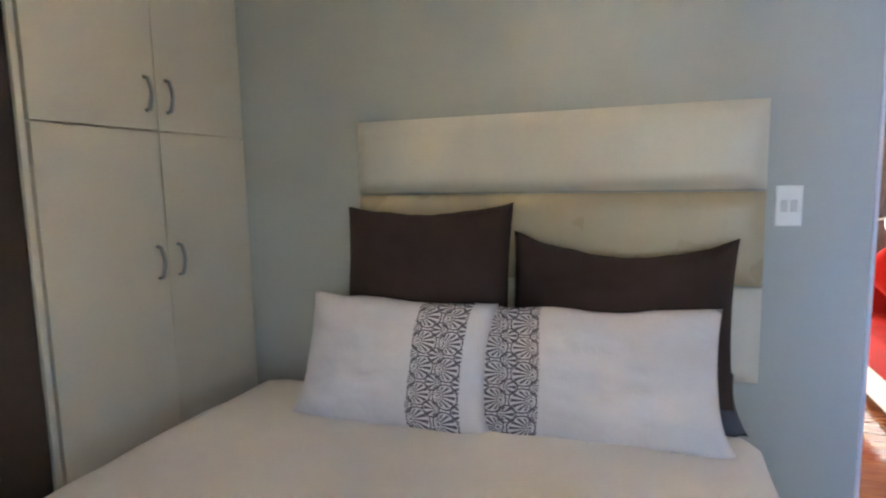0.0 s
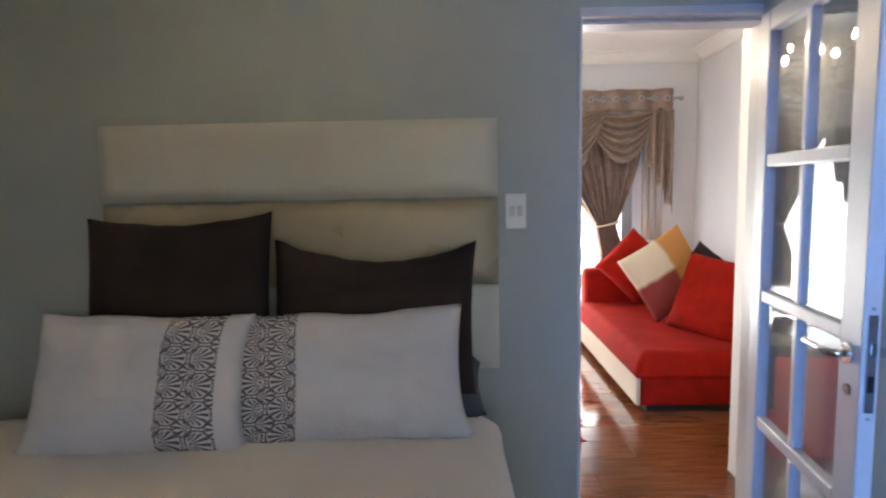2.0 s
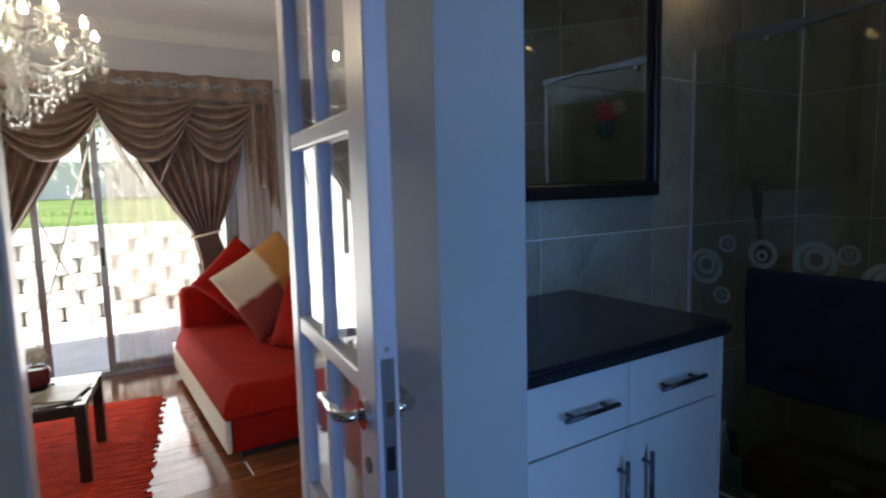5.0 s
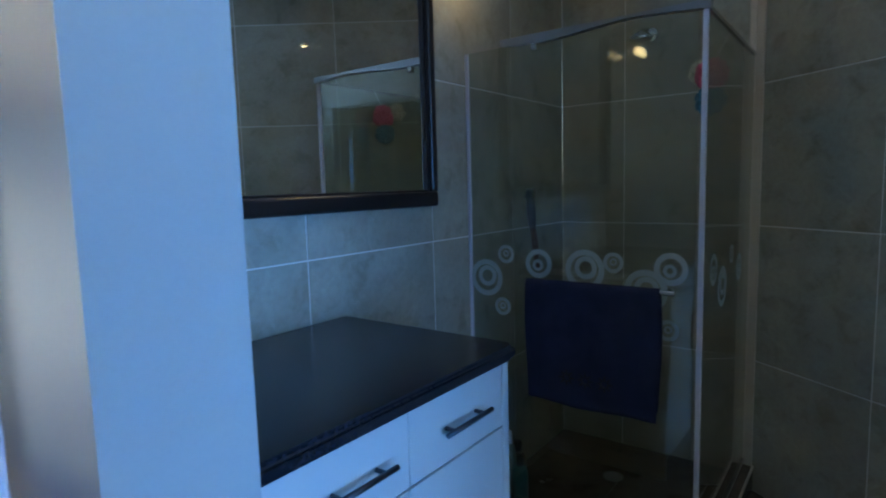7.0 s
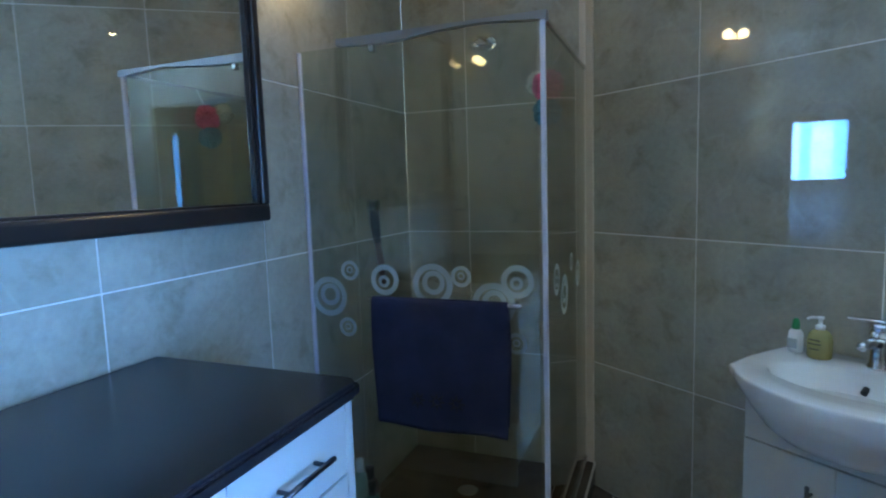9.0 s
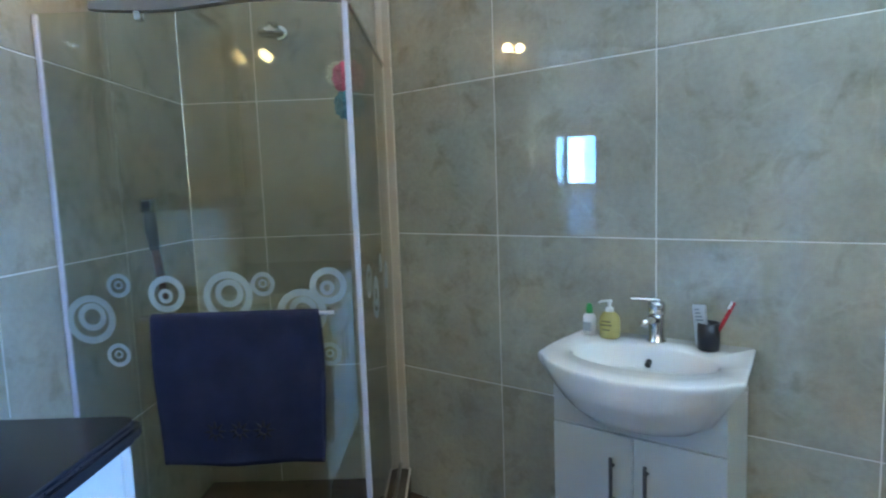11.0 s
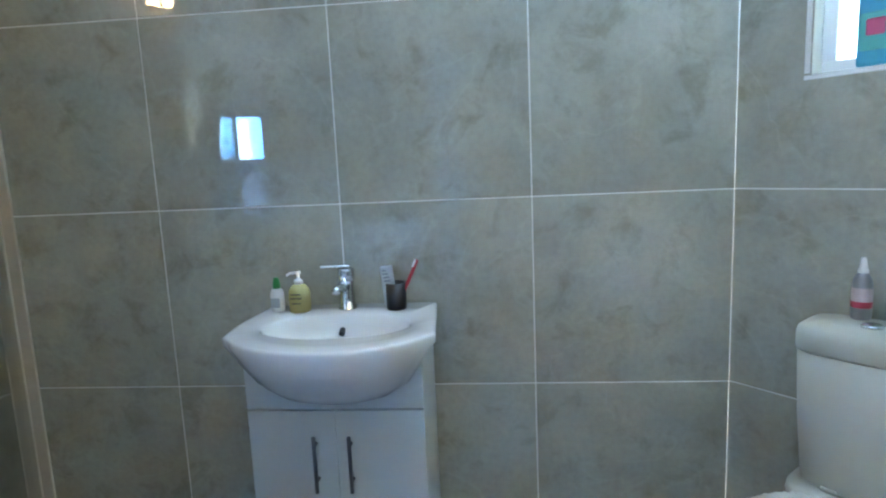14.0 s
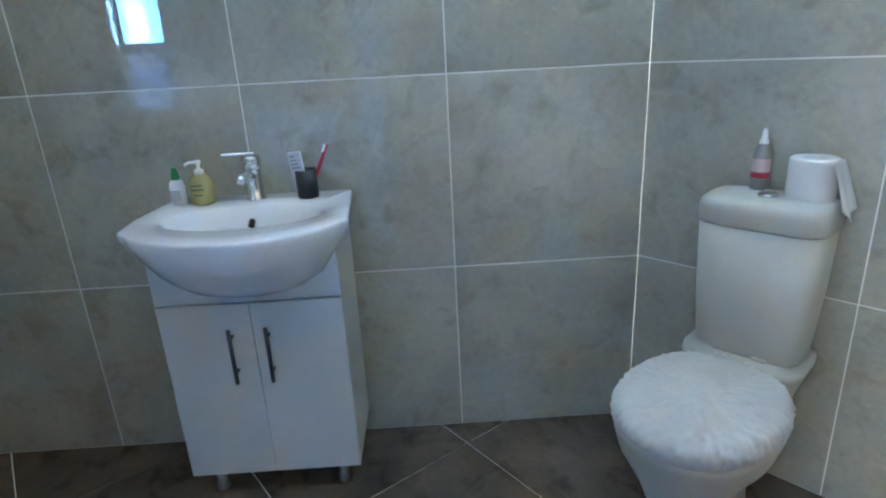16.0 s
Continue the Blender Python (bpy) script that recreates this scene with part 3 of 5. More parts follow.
def make_headboard():
    h = holder("headboard", pose(-0.493, WALL_Y - 0.002, 0), "wall-mounted headboard of three pearl-grey padded vinyl panels", "headboard")

    def pad(z0, z1, tone):
        w, d = 1.372, 0.055

        def fn(u, v):
            x, z = (u - 0.5) * w, z0 + v * (z1 - z0)
            e = min(u * w, (1 - u) * w, v * (z1 - z0), (1 - v) * (z1 - z0))
            t = min(1.0, e / 0.045)
            y = -0.026 - d * 0.55 * math.sin(t * math.pi / 2) ** 0.8 + 0.0025 * noise.noise(Vector((x * 5, z * 7, z0)))
            return (x, y, z)
        bm = sheet(fn, 60, 14)
        bm2 = add_box(bm, -w / 2, w / 2, -0.027, 0, z0, z1)
        part("panel", bm2, tone, h, smooth=True)
    pad(1.405, 1.672, VINYL)
    pad(1.105, 1.398, VINYL_TAN)
    pad(0.80, 1.098, VINYL)
    return h


make_headboard()

BED_X0, BED_X1, BED_TOP = -1.50, 0.165, 0.735


def make_bed():
    bed = holder("bed", pose((BED_X0 + BED_X1) / 2, 2.03, 0), "double bed made up with a plain off-white duvet", "bed")
    w = BED_X1 - BED_X0
    L = 1.84
    part("base", box(-w / 2 + 0.05, w / 2 - 0.05, -L + 0.06, -0.01, 0.06, 0.36, 0.02), SLATE, bed)
    for x in (-w / 2 + 0.12, w / 2 - 0.12):
        for y in (-L + 0.14, -0.12):
            part("leg", rod((x, y, 0), (x, y, 0.07), 0.025, 12), BLACK_PLASTIC, bed)
    part("mattress", box(-w / 2 + 0.045, w / 2 - 0.045, -L + 0.05, -0.01, 0.36, 0.64, 0.04, 3), SLATE, bed)

    def fn(u, v):
        # across: hangs over both sides; along: from the pillows to the foot
        drop = 0.42
        s = (u - 0.5) * (w + 2 * drop)
        a = abs(s)
        r = 0.07
        if a <= w / 2 - r:
            x, z = s, 0.0
        else:
            k = a - (w / 2 - r)
            if k < r * math.pi / 2:
                x, z = math.copysign(w / 2 - r + r * math.sin(k / r), s), -r + r * math.cos(k / r)
            else:
                x, z = math.copysign(w / 2, s), -r - (k - r * math.pi / 2)
        y = -0.12 - v * (L - 0.10)
        if y < -L + 0.02:
            z -= (-L + 0.02 - y) * 3
        puff = 0.014 * noise.noise(Vector((s * 2.2, y * 2.2, 1))) + 0.006 * noise.noise(Vector((s * 7, y * 7, 4)))
        fold = 0.012 * math.sin(y * 17 + 2 * math.sin(y * 5)) * min(1, max(0, -z / 0.3))
        z += puff * (1 if z > -0.1 else 0.2) - 0.035 * max(0.0, 1 - v / 0.06)
        return (x + math.copysign(max(0.0, fold + 0.01), s) if a > w / 2 else x, y, BED_TOP + z)
    part("duvet", sheet(fn, 90, 70, 0.02), DUVET_MAT, bed, "off-white cotton duvet cover", True)
    return bed


make_bed()


def print_mat(band0, band1):
    """White cotton with a band of fanned leaf motifs printed in dark grey; the band runs up the cushion at u in 0.30..0.62 of a mirrored half."""
    m, n, l, b = nodes_of("printed_white_cotton")
    uv = n.new("ShaderNodeUVMap")
    sep = n.new("ShaderNodeSeparateXYZ")
    l.new(uv.outputs[0], sep.inputs[0])

    def mth(op, a, c=None, d=None):
        q = n.new("ShaderNodeMath")
        q.operation = op
        for i, v in enumerate((a, c, d)):
            if v is None:
                continue
            if isinstance(v, (int, float)):
                q.inputs[i].default_value = v
            else:
                l.new(v, q.inputs[i])
        return q.outputs[0]
    U, V = sep.outputs[0], sep.outputs[1]
    bu = mth("DIVIDE", mth("SUBTRACT", U, band0), band1 - band0)     # 0..1 over the band
    inside = mth("MULTIPLY", mth("GREATER_THAN", bu, 0.0), mth("LESS_THAN", bu, 1.0))

    def motif(shift_u, shift_v, across, up, size, petals, side):
        # rounded palmettes, each a dark leaf with pale ribs that fan out from one edge, inside a thin outline
        cu = mth("SUBTRACT", mth("FRACT", mth("ADD", mth("MULTIPLY", bu, across), shift_u)), 0.5)
        cv = mth("SUBTRACT", mth("FRACT", mth("ADD", mth("MULTIPLY", V, up), shift_v)), 0.5)
        r = mth("SQRT", mth("ADD", mth("MULTIPLY", cu, cu), mth("MULTIPLY", cv, cv)))
        fu = mth("ADD", mth("MULTIPLY", cu, side), size * 0.62)
        th = mth("ARCTAN2", cv, fu)
        rf = mth("SQRT", mth("ADD", mth("MULTIPLY", fu, fu), mth("MULTIPLY", cv, cv)))
        ribs = mth("GREATER_THAN", mth("COSINE", mth("MULTIPLY", th, petals)), -0.1)
        eye = mth("GREATER_THAN", rf, size * 0.20)
        dot = mth("LESS_THAN", rf, size * 0.11)
        leaf = mth("MULTIPLY", mth("MULTIPLY", mth("LESS_THAN", r, size * 0.84), ribs), eye)
        ring = mth("LESS_THAN", mth("ABSOLUTE", mth("SUBTRACT", r, size)), 0.028)
        return mth("MAXIMUM", mth("MAXIMUM", leaf, ring), dot)
    ink = mth("MAXIMUM", motif(0.0, 0.0, 2.0, 5.2, 0.45, 17.0, 1.0), motif(0.5, 0.5, 2.0, 5.2, 0.30, 11.0, -1.0))
    ink = mth("MULTIPLY", ink, inside)
    v = coords(n, l)
    f = noise_tex(n, l, v, 220, 4)
    cloth = ramp(n, l, noise_tex(n, l, v, 5, 3), [(0.3, (0.63, 0.60, 0.62)), (0.7, (0.70, 0.67, 0.69))])
    l.new(mix(n, l, ink, cloth, (0.115, 0.095, 0.115)), b.inputs["Base Color"])
    b.inputs["Roughness"].default_value = 0.85
    crease = noise_tex(n, l, v, 13, 5, 0.5, 1.2)
    bump(n, l, b, mix(n, l, 0.22, crease, f), 0.5, 0.014)
    return m


PRINT, PRINT_EDGE = print_mat(0.63, 0.89), print_mat(0.70, 0.965)
# two printed pillows in front: the prints meet in the middle
p1 = tagged(link("pillow", cushion_mesh(0.62, 0.41, 0.16, 0.055, 3, 36, 0.014, 0.0, 0.035), PRINT, smooth=True, m=pose(-0.868, 1.675, 0.895, -21, 1.5, 3)), "white oblong pillow with a dark grey printed leaf band", "pillow", "printed pillows on the bed")
p2 = tagged(link("pillow", cushion_mesh(0.70, 0.395, 0.15, 0.055, 9, 36, 0.014, 0.0, 0.035), PRINT_EDGE, smooth=True, m=pose(-0.285, 1.735, 0.89, -20, -1.5, 2) @ Matrix.Diagonal((-1, 1, 1, 1))), "white oblong pillow with a dark grey printed leaf band", "pillow", "printed pillows on the bed")
tagged(link("scatter_cushion", cushion_mesh(0.60, 0.62, 0.17, 0.05, 21, 32, 0.012, 0.02), DARK_FABRIC, smooth=True, m=pose(-0.850, 1.90, 1.065, -12, -1.0, 3)), "square dark brown cotton cushion against the headboard", "cushion", "dark cushions on the bed")
tagged(link("scatter_cushion", cushion_mesh(0.67, 0.52, 0.17, 0.05, 33, 32, 0.016, 0.055), DARK_FABRIC, smooth=True, m=pose(-0.228, 1.905, 1.02, -13, 0.5, -3)), "slumped dark brown cotton cushion against the headboard", "cushion", "dark cushions on the bed")
tagged(link("bolster", cushion_mesh(0.66, 0.30, 0.16, 0.06, 41, 24, 0.01), SLATE, smooth=True, m=pose(-0.20, 1.93, 0.79, -72, 0, 0)), "slate grey pillow lying behind the cushions", "pillow")

# ---------------------------------------------------------------- bathroom walls
tiled_wall("wall_mirror", pose(PIER_X1, WALL_Y, 0), SHOWER_X - PIER_X1, [0.087, 0.689, 1.291, 1.893], CEIL, "grey marble-look tiled wall with pale joints, above the counter")
tiled_wall("wall_shower", pose(SHOWER_X, WALL_Y - 0.004, 0, 0, 0, -90), WALL_Y - SHOWER_Y, [0.33], CEIL, "grey marble-look tiled wall inside the shower")
tiled_wall("wall_basin", BASIN_M, 2.372, [0.569, 1.171, 1.773], CEIL, "grey marble-look tiled wall behind the basin")
tiled_wall("wall_toilet", TOILET_M, 1.02, [0.605], CEIL, "grey marble-look tiled wall with a small high window", (0.194, 0.774, 1.5, 2.1))
tagged(link("trim_3", box(SHOWER_X - 0.035, SHOWER_X - 0.005, SHOWER_Y - 0.012, SHOWER_Y + 0.018, 0, CEIL - 0.002, 0.008), TRIM), "cream vertical tile trim at the shower corner", "trim", kind="structure")
tagged(link("trim_4", box(0.012, 0.062, -0.014, -0.004, 0, CEIL - 0.002, 0.003), TRIM, m=BASIN_M), "cream vertical tile trim beside the shower", "trim", kind="structure")

bw = holder("window_2", TOILET_M @ pose(0.484, 0.075, 1.8, 0, 0, 180), "small high bathroom window with a white frame", "window", kind="structure")
for x0, x1, z0, z1 in ((-0.29, 0.29, -0.3, -0.265), (-0.29, 0.29, 0.265, 0.3), (-0.29, -0.255, -0.265, 0.265), (0.255, 0.29, -0.265, 0.265), (0.07, 0.10, -0.265, 0.265)):
    part("window_frame", box(x0, x1, -0.02, 0.02, z0, z1, 0.003), WHITE_PLASTIC, bw)
for x0, x1 in ((-0.255, 0.07), (0.10, 0.255)):
    part("pane", box(x0, x1, -0.002, 0.002, -0.265, 0.265), PANE, bw).visible_shadow = False
for x0, x1, z0, z1 in ((-0.31, 0.31, -0.315, -0.298), (-0.31, 0.31, 0.298, 0.315), (-0.31, -0.29, -0.298, 0.298), (0.29, 0.31, -0.298, 0.298)):
    part("trim", box(x0, x1, 0.06, 0.079, z0, z1, 0.003), WHITE_PLASTIC, bw)

# ---------------------------------------------------------------- counter unit and mirror


def bar_handle(parent, a, b, out, r=0.006):
    a, b, o = Vector(a), Vector(b), Vector(out)
    d = (b - a).normalized()
    h = part("handle", rod(a + o, b + o, r, 12), DARK_STEEL, parent, "dark satin metal bar handle", True)
    for p in (a + d * 0.03, b - d * 0.03):
        part("post", rod(p, p + o, r * 0.8, 10), DARK_STEEL, h)
    return h


def make_counter_unit():
    x0, x1, yf = PIER_X1 + 0.004, 2.085, 1.50
    c = holder("cabinet", pose(0, 0, 0), "white cabinet with two drawers over two doors", "cabinet")
    part("body", box(x0, x1, yf + 0.02, WALL_Y - 0.006, 0.08, 0.972, 0.002), WHITE_MEL, c)
    part("plinth", box(x0, x1 - 0.01, yf + 0.06, WALL_Y - 0.02, 0, 0.08), WHITE_MEL, c)
    xm = 1.694
    for a, b, ha, hb in ((x0 + 0.002, xm - 0.0015, 1.458, 1.628), (xm + 0.0015, x1 - 0.03, 1.788, 1.964)):
        d = part("drawer_front", box(a, b, yf, yf + 0.018, 0.805, 0.966, 0.002), WHITE_MEL, c)
        bar_handle(d, (ha, yf, 0.884), (hb, yf, 0.884), (0, -0.028, 0))
        d = part("door", box(a, b, yf, yf + 0.018, 0.09, 0.80, 0.002), WHITE_MEL, c)
        hx = xm - 0.035 if a < 1.5 else xm + 0.055
        bar_handle(d, (hx, yf, 0.56), (hx, yf, 0.735), (0, -0.028, 0))
    part("end_panel", box(x1 - 0.028, x1, yf - 0.001, WALL_Y - 0.006, 0.0, 0.971, 0.002), WHITE_MEL, c)
    outline = [(PIER_X1 + 0.002, 1.468), (2.062, 1.468), (2.08, 1.474), (2.093, 1.488), (2.099, 1.51), (2.099, WALL_Y - 0.006), (PIER_X1 + 0.002, WALL_Y - 0.006)]
    bm = slab_from(outline, 0.974, 1.012)
    bmesh.ops.bevel(bm, geom=[e for e in bm.edges if abs(e.verts[0].co.z - e.verts[1].co.z) < 1e-6], offset=0.012, segments=5, affect="EDGES")
    tagged(link("counter_top", bm, GRANITE), "polished black granite worktop with a rounded corner", "worktop")
    return c


make_counter_unit()


def make_mirror():
    x0, x1, z0, z1, y = 1.30, 2.555, 1.336, 2.32, WALL_Y - 0.006
    mi = holder("mirror", pose(0, 0, 0), "large wall mirror in a dark brown moulded frame", "mirror")
    part("glass", box(x0 + 0.05, x1 - 0.02, y - 0.012, y - 0.006, z0 + 0.04, z1 - 0.06), MIRROR, mi)
    for a in ((x0, x1, z0, z0 + 0.052), (x0, x1, z1 - 0.075, z1), (x0, x0 + 0.075, z0 + 0.052, z1 - 0.075), (x1 - 0.035, x1, z0 + 0.052, z1 - 0.075)):
        part("frame", box(a[0], a[1], y - 0.038, y, a[2], a[3], 0.010, 3), DARK_WOOD, mi)
    part("slip", box(x1 - 0.047, x1 - 0.034, y - 0.022, y - 0.004, z0 + 0.052, z1 - 0.075, 0.003), DARK_WOOD, mi)
    part("slip", box(x0 + 0.075, x1 - 0.047, y - 0.022, y - 0.004, z0 + 0.051, z0 + 0.060, 0.003), DARK_WOOD, mi)
    return mi


make_mirror()

# ---------------------------------------------------------------- shower
GX = 2.80


def ring_mesh(m_at, cy, cz, radii, tilt=0.0, sx=0.72, n=36):
    """Flat printed rings on the glass, one mesh."""
    bm = bmesh.new()
    for (r0, r1, oy, oz) in radii:
        inner, outer = [], []
        for k in range(n):
            a = 2 * math.pi * k / n
            for lst, r in ((inner, r0), (outer, r1)):
                lst.append(bm.verts.new((m_at, cy + oy + r * math.cos(a), cz + oz + r * 1.0 * math.sin(a))))
        for k in range(n):
            j = (k + 1) % n
            bm.faces.new((inner[k], inner[j], outer[j], outer[k]))
    return bm


def make_shower():
    s = holder("shower_enclosure", pose(0, 0, 0), "framed clear glass shower cubicle with printed ring motifs", "shower")
    top, low = 1.94, 0.135
    for name, y0, y1, z1 in (("fixed_pane", 1.905, 2.078, top - 0.02), ("door_pane", 1.225, 1.900, top - 0.015)):
        p = part(name, box(GX - 0.003, GX + 0.003, y0, y1, low, z1), SHOWER_GLASS, s)
        p.visible_shadow = False
    p = part("side_pane", box(GX + 0.012, SHOWER_X - 0.04, 1.199, 1.205, low, top - 0.02), SHOWER_GLASS, s)
    p.visible_shadow = False
    part("wall_channel", box(GX - 0.006, GX + 0.006, 2.078, 2.093, low, top - 0.02, 0.004), POST_METAL, s)
    part("corner_post", box(GX - 0.008, GX + 0.008, 1.197, 1.213, low, top + 0.005, 0.003), POST_METAL, s, "pale aluminium corner post")
    # top rail with a shallow wave in its lower edge
    bm = bmesh.new()
    n = 24
    for k in range(n + 1):
        u = k / n
        y = 1.925 - u * (1.925 - 1.190)
        h = 0.022 + 0.010 * math.sin(u * math.pi * 2.2)
        for x, z in ((GX - 0.013, top + 0.006), (GX + 0.013, top + 0.006), (GX + 0.013, top + 0.006 - h), (GX - 0.013, top + 0.006 - h)):
            bm.verts.new((x, y, z))
    bm.verts.ensure_lookup_table()
    for k in range(n):
        for i in range(4):
            j = (i + 1) % 4
            bm.faces.new((bm.verts[4 * k + i], bm.verts[4 * k + j], bm.verts[4 * k + 4 + j], bm.verts[4 * k + 4 + i]))
    bm.faces.new([bm.verts[i] for i in (3, 2, 1, 0)])
    bm.faces.new([bm.verts[4 * n + i] for i in range(4)])
    part("top_rail", bm, STEEL, s, "wavy chrome top rail")
    part("top_rail", box(GX + 0.013, SHOWER_X - 0.03, 1.192, 1.212, top - 0.02, top - 0.008, 0.002), CHROME, s)
    part("pivot_block", box(GX - 0.012, GX + 0.012, 1.78, 1.80, top - 0.05, top - 0.02, 0.003), CHROME, s)
    part("bottom_rail", box(GX - 0.012, GX + 0.012, 1.215, 2.088, low - 0.02, low, 0.003), CHROME, s)
    part("bottom_rail", box(GX + 0.012, SHOWER_X - 0.03, 1.190, 1.214, low - 0.02, low, 0.003), CHROME, s)
    # printed rings (y, z, rings)
    big = [(0.053, 0.074, 0, 0), (0.024, 0.042, -0.004, 0.008)]
    mid = [(0.036, 0.055, 0, 0), (0.010, 0.022, 0.003, -0.006)]
    small = [(0.023, 0.036, 0, 0), (0.007, 0.013, 0, 0.002)]
    for y, z, r in ((2.009, 1.037, big), (1.918, 1.136, small), (1.936, 0.926, small), (1.777, 1.106, mid), (1.594, 1.094, big), (1.489, 1.126, small), (1.378, 1.035, big), (1.296, 1.115, mid), (1.302, 0.909, small)):
        part("ring_print", ring_mesh(GX - 0.0045, y, z, r), FROST, s, "frosted white printed rings")
    for x, z, r in ((2.95, 1.10, mid), (3.10, 1.02, big), (3.26, 1.12, small), (3.42, 1.05, mid)):
        bm = ring_mesh(0, 0, 0, r)
        bmesh.ops.transform(bm, matrix=Matrix.Translation((x, 1.197, z)) @ pose(0, 0, 0, 0, 0, 90), verts=bm.verts[:])
        part("ring_print", bm, FROST, s, "frosted white printed rings")
    # towel bar on the door
    bar = part("towel_bar", rod((GX - 0.055, 1.27, 1.045), (GX - 0.055, 1.83, 1.045), 0.008, 12), CHROME, s)
    for y in (1.30, 1.80):
        part("bracket", rod((GX - 0.055, y, 1.045), (GX - 0.004, y, 1.045), 0.007, 10), CHROME, bar)
    tray = tagged(link("shower_tray", box(GX + 0.05, SHOWER_X - 0.006, 1.252, WALL_Y - 0.008, 0.0, 0.05, 0.004), FLOOR_TILE), "dark tiled shower floor", "shower base", kind="structure")
    kerb = add_box(box(GX - 0.05, GX + 0.05, 1.252, WALL_Y - 0.008, 0.0, 0.112, 0.003), GX - 0.05, 3.655, 1.155, 1.25, 0.0, 0.112, 0.003)
    k = tagged(link("shower_kerb", kerb, FLOOR_TILE), "dark tiled shower kerb with pale edge strips", "kerb", kind="structure")
    for b in ((GX - 0.048, 3.66, 1.152, 1.160, 0.106, 0.1155), (GX + 0.052, 3.70, 1.245, 1.253, 0.106, 0.1155), (3.652, 3.664, 1.153, 1.162, 0.0, 0.105), (GX - 0.053, GX - 0.045, 1.162, WALL_Y - 0.010, 0.106, 0.1155)):
        part("edge_strip", box(*b, 0.001, 1), TRIM, k, "cream edge strip")
    tagged(link("drain", lathe([(0.0, 0), (0.045, 0), (0.045, 0.003), (0.036, 0.004), (0.0, 0.004)], 24, (3.33, 1.68, 0.0505)), STEEL), "round steel shower drain", "drain")
    # bottles on the shower floor beside the mirror wall
    for x, y, h, r, colour, cap, label in ((2.935, 2.0, 0.24, 0.030, (0.30, 0.42, 0.34), WHITE_PLASTIC, "slim pale green bottle with a white cap on the shower floor"), (2.905, 1.93, 0.17, 0.034, (0.06, 0.20, 0.17), BLACK_PLASTIC, "dark green shampoo bottle on the shower floor"), (3.03, 2.01, 0.16, 0.038, (0.14, 0.08, 0.06), BLACK_PLASTIC, "dark brown bottle on the shower floor")):
        bt = holder("bottle", pose(x, y, 0.0505), label, "bottle", "bottles in the shower")
        part("body", lathe([(r * 0.9, 0), (r, 0.006), (r, h * 0.78), (r * 0.8, h * 0.93), (r * 0.45, h)], 20), pbr("bottle_plastic", colour, 0.3, vary=0.08, relief=0), bt, smooth=True)
        part("cap", lathe([(r * 0.5, h - 0.002), (r * 0.5, h + 0.045), (r * 0.4, h + 0.05)], 16), cap, bt, smooth=True)
    return s


make_shower()


def make_towel():
    y0, y1, zt, zb = 1.315, 1.80, 1.058, 0.60

    def fn(u, v):
        y = y1 + (y0 - y1) * u
        s = (v - 0.5) * 2
        r = 0.013
        ln = zt - zb
        sag = 0.012 * math.sin(u * math.pi)
        k = abs(s) * ln
        wob = 0.007 * math.sin(u * 9 + 1) * min(1, k / 0.3) + 0.004 * noise.noise(Vector((u * 6, k * 5, s)))
        x = -0.055 + (r if s > 0 else -r) * min(1.0, k / 0.02) + (wob if s < 0 else wob * 0.2)
        return (GX + x, y + 0.006 * math.sin(k * 9 + u * 3), zt - max(0, k - 0.006) * (1.0 if s < 0 else 0.93) - 0.4 * sag * (k / ln))
    t = holder("towel", pose(0, 0, 0), "navy blue terry towel hung over the shower door bar", "towel")
    part("cloth", sheet(fn, 46, 60, 0.008), NAVY_TOWEL, t, smooth=True)
    for yc in (1.625, 1.555, 1.485):
        bm = bmesh.new()
        for k in range(8):
            a = 2 * math.pi * k / 8
            c = Vector((GX - 0.0935, yc + 0.011 * math.cos(a), 0.716 + 0.011 * math.sin(a)))
            add_rod(bm, c, c + Vector((0, 0.019 * math.cos(a), 0.019 * math.sin(a))), 0.0055, 6, 0.002)
        part("embroidery", bm, BLACK_THREAD, t, "black embroidered flower")
    return t


make_towel()


def make_shower_fittings():
    h = holder("shower_rose", pose(SHOWER_X - 0.004, 1.638, 2.055), "round chrome shower rose on a wall arm", "shower fitting")
    part("arm", tube([(0, 0, 0.03), (-0.08, 0, 0.045), (-0.15, 0, 0.02)], 0.010, 12), CHROME, h, smooth=True)
    part("head", lathe([(0.012, 0.03), (0.02, 0.015), (0.045, 0.0), (0.052, -0.012), (0.050, -0.02), (0, -0.022)], 24, (-0.16, 0, 0.0)), CHROME, h, smooth=True)
    part("flange", rod((0, 0, 0.03), (-0.012, 0, 0.03), 0.03, 24), CHROME, h)
    b = holder("bath_brush", pose(GX + 0.03, 1.812, 1.045), "long back brush hung on the shower door", "brush")
    part("handle", tube([(0, -0.012, 0.03), (0, -0.004, 0.12), (0, 0.006, 0.20)], [0.008, 0.013, 0.011], 12), pbr("brown_wood", (0.13, 0.055, 0.035), 0.4), b, "brown wooden handle", True)
    part("grip", tube([(0, 0.006, 0.19), (0, 0.012, 0.26), (0, 0.014, 0.31)], [0.014, 0.019, 0.016], 14), DARK_STEEL, b, "dark metal grip", True)
    part("hook", box(-0.016, 0.016, -0.006, 0.034, 0.30, 0.345, 0.008, 3), CHROME, b, "chrome hook")


make_shower_fittings()


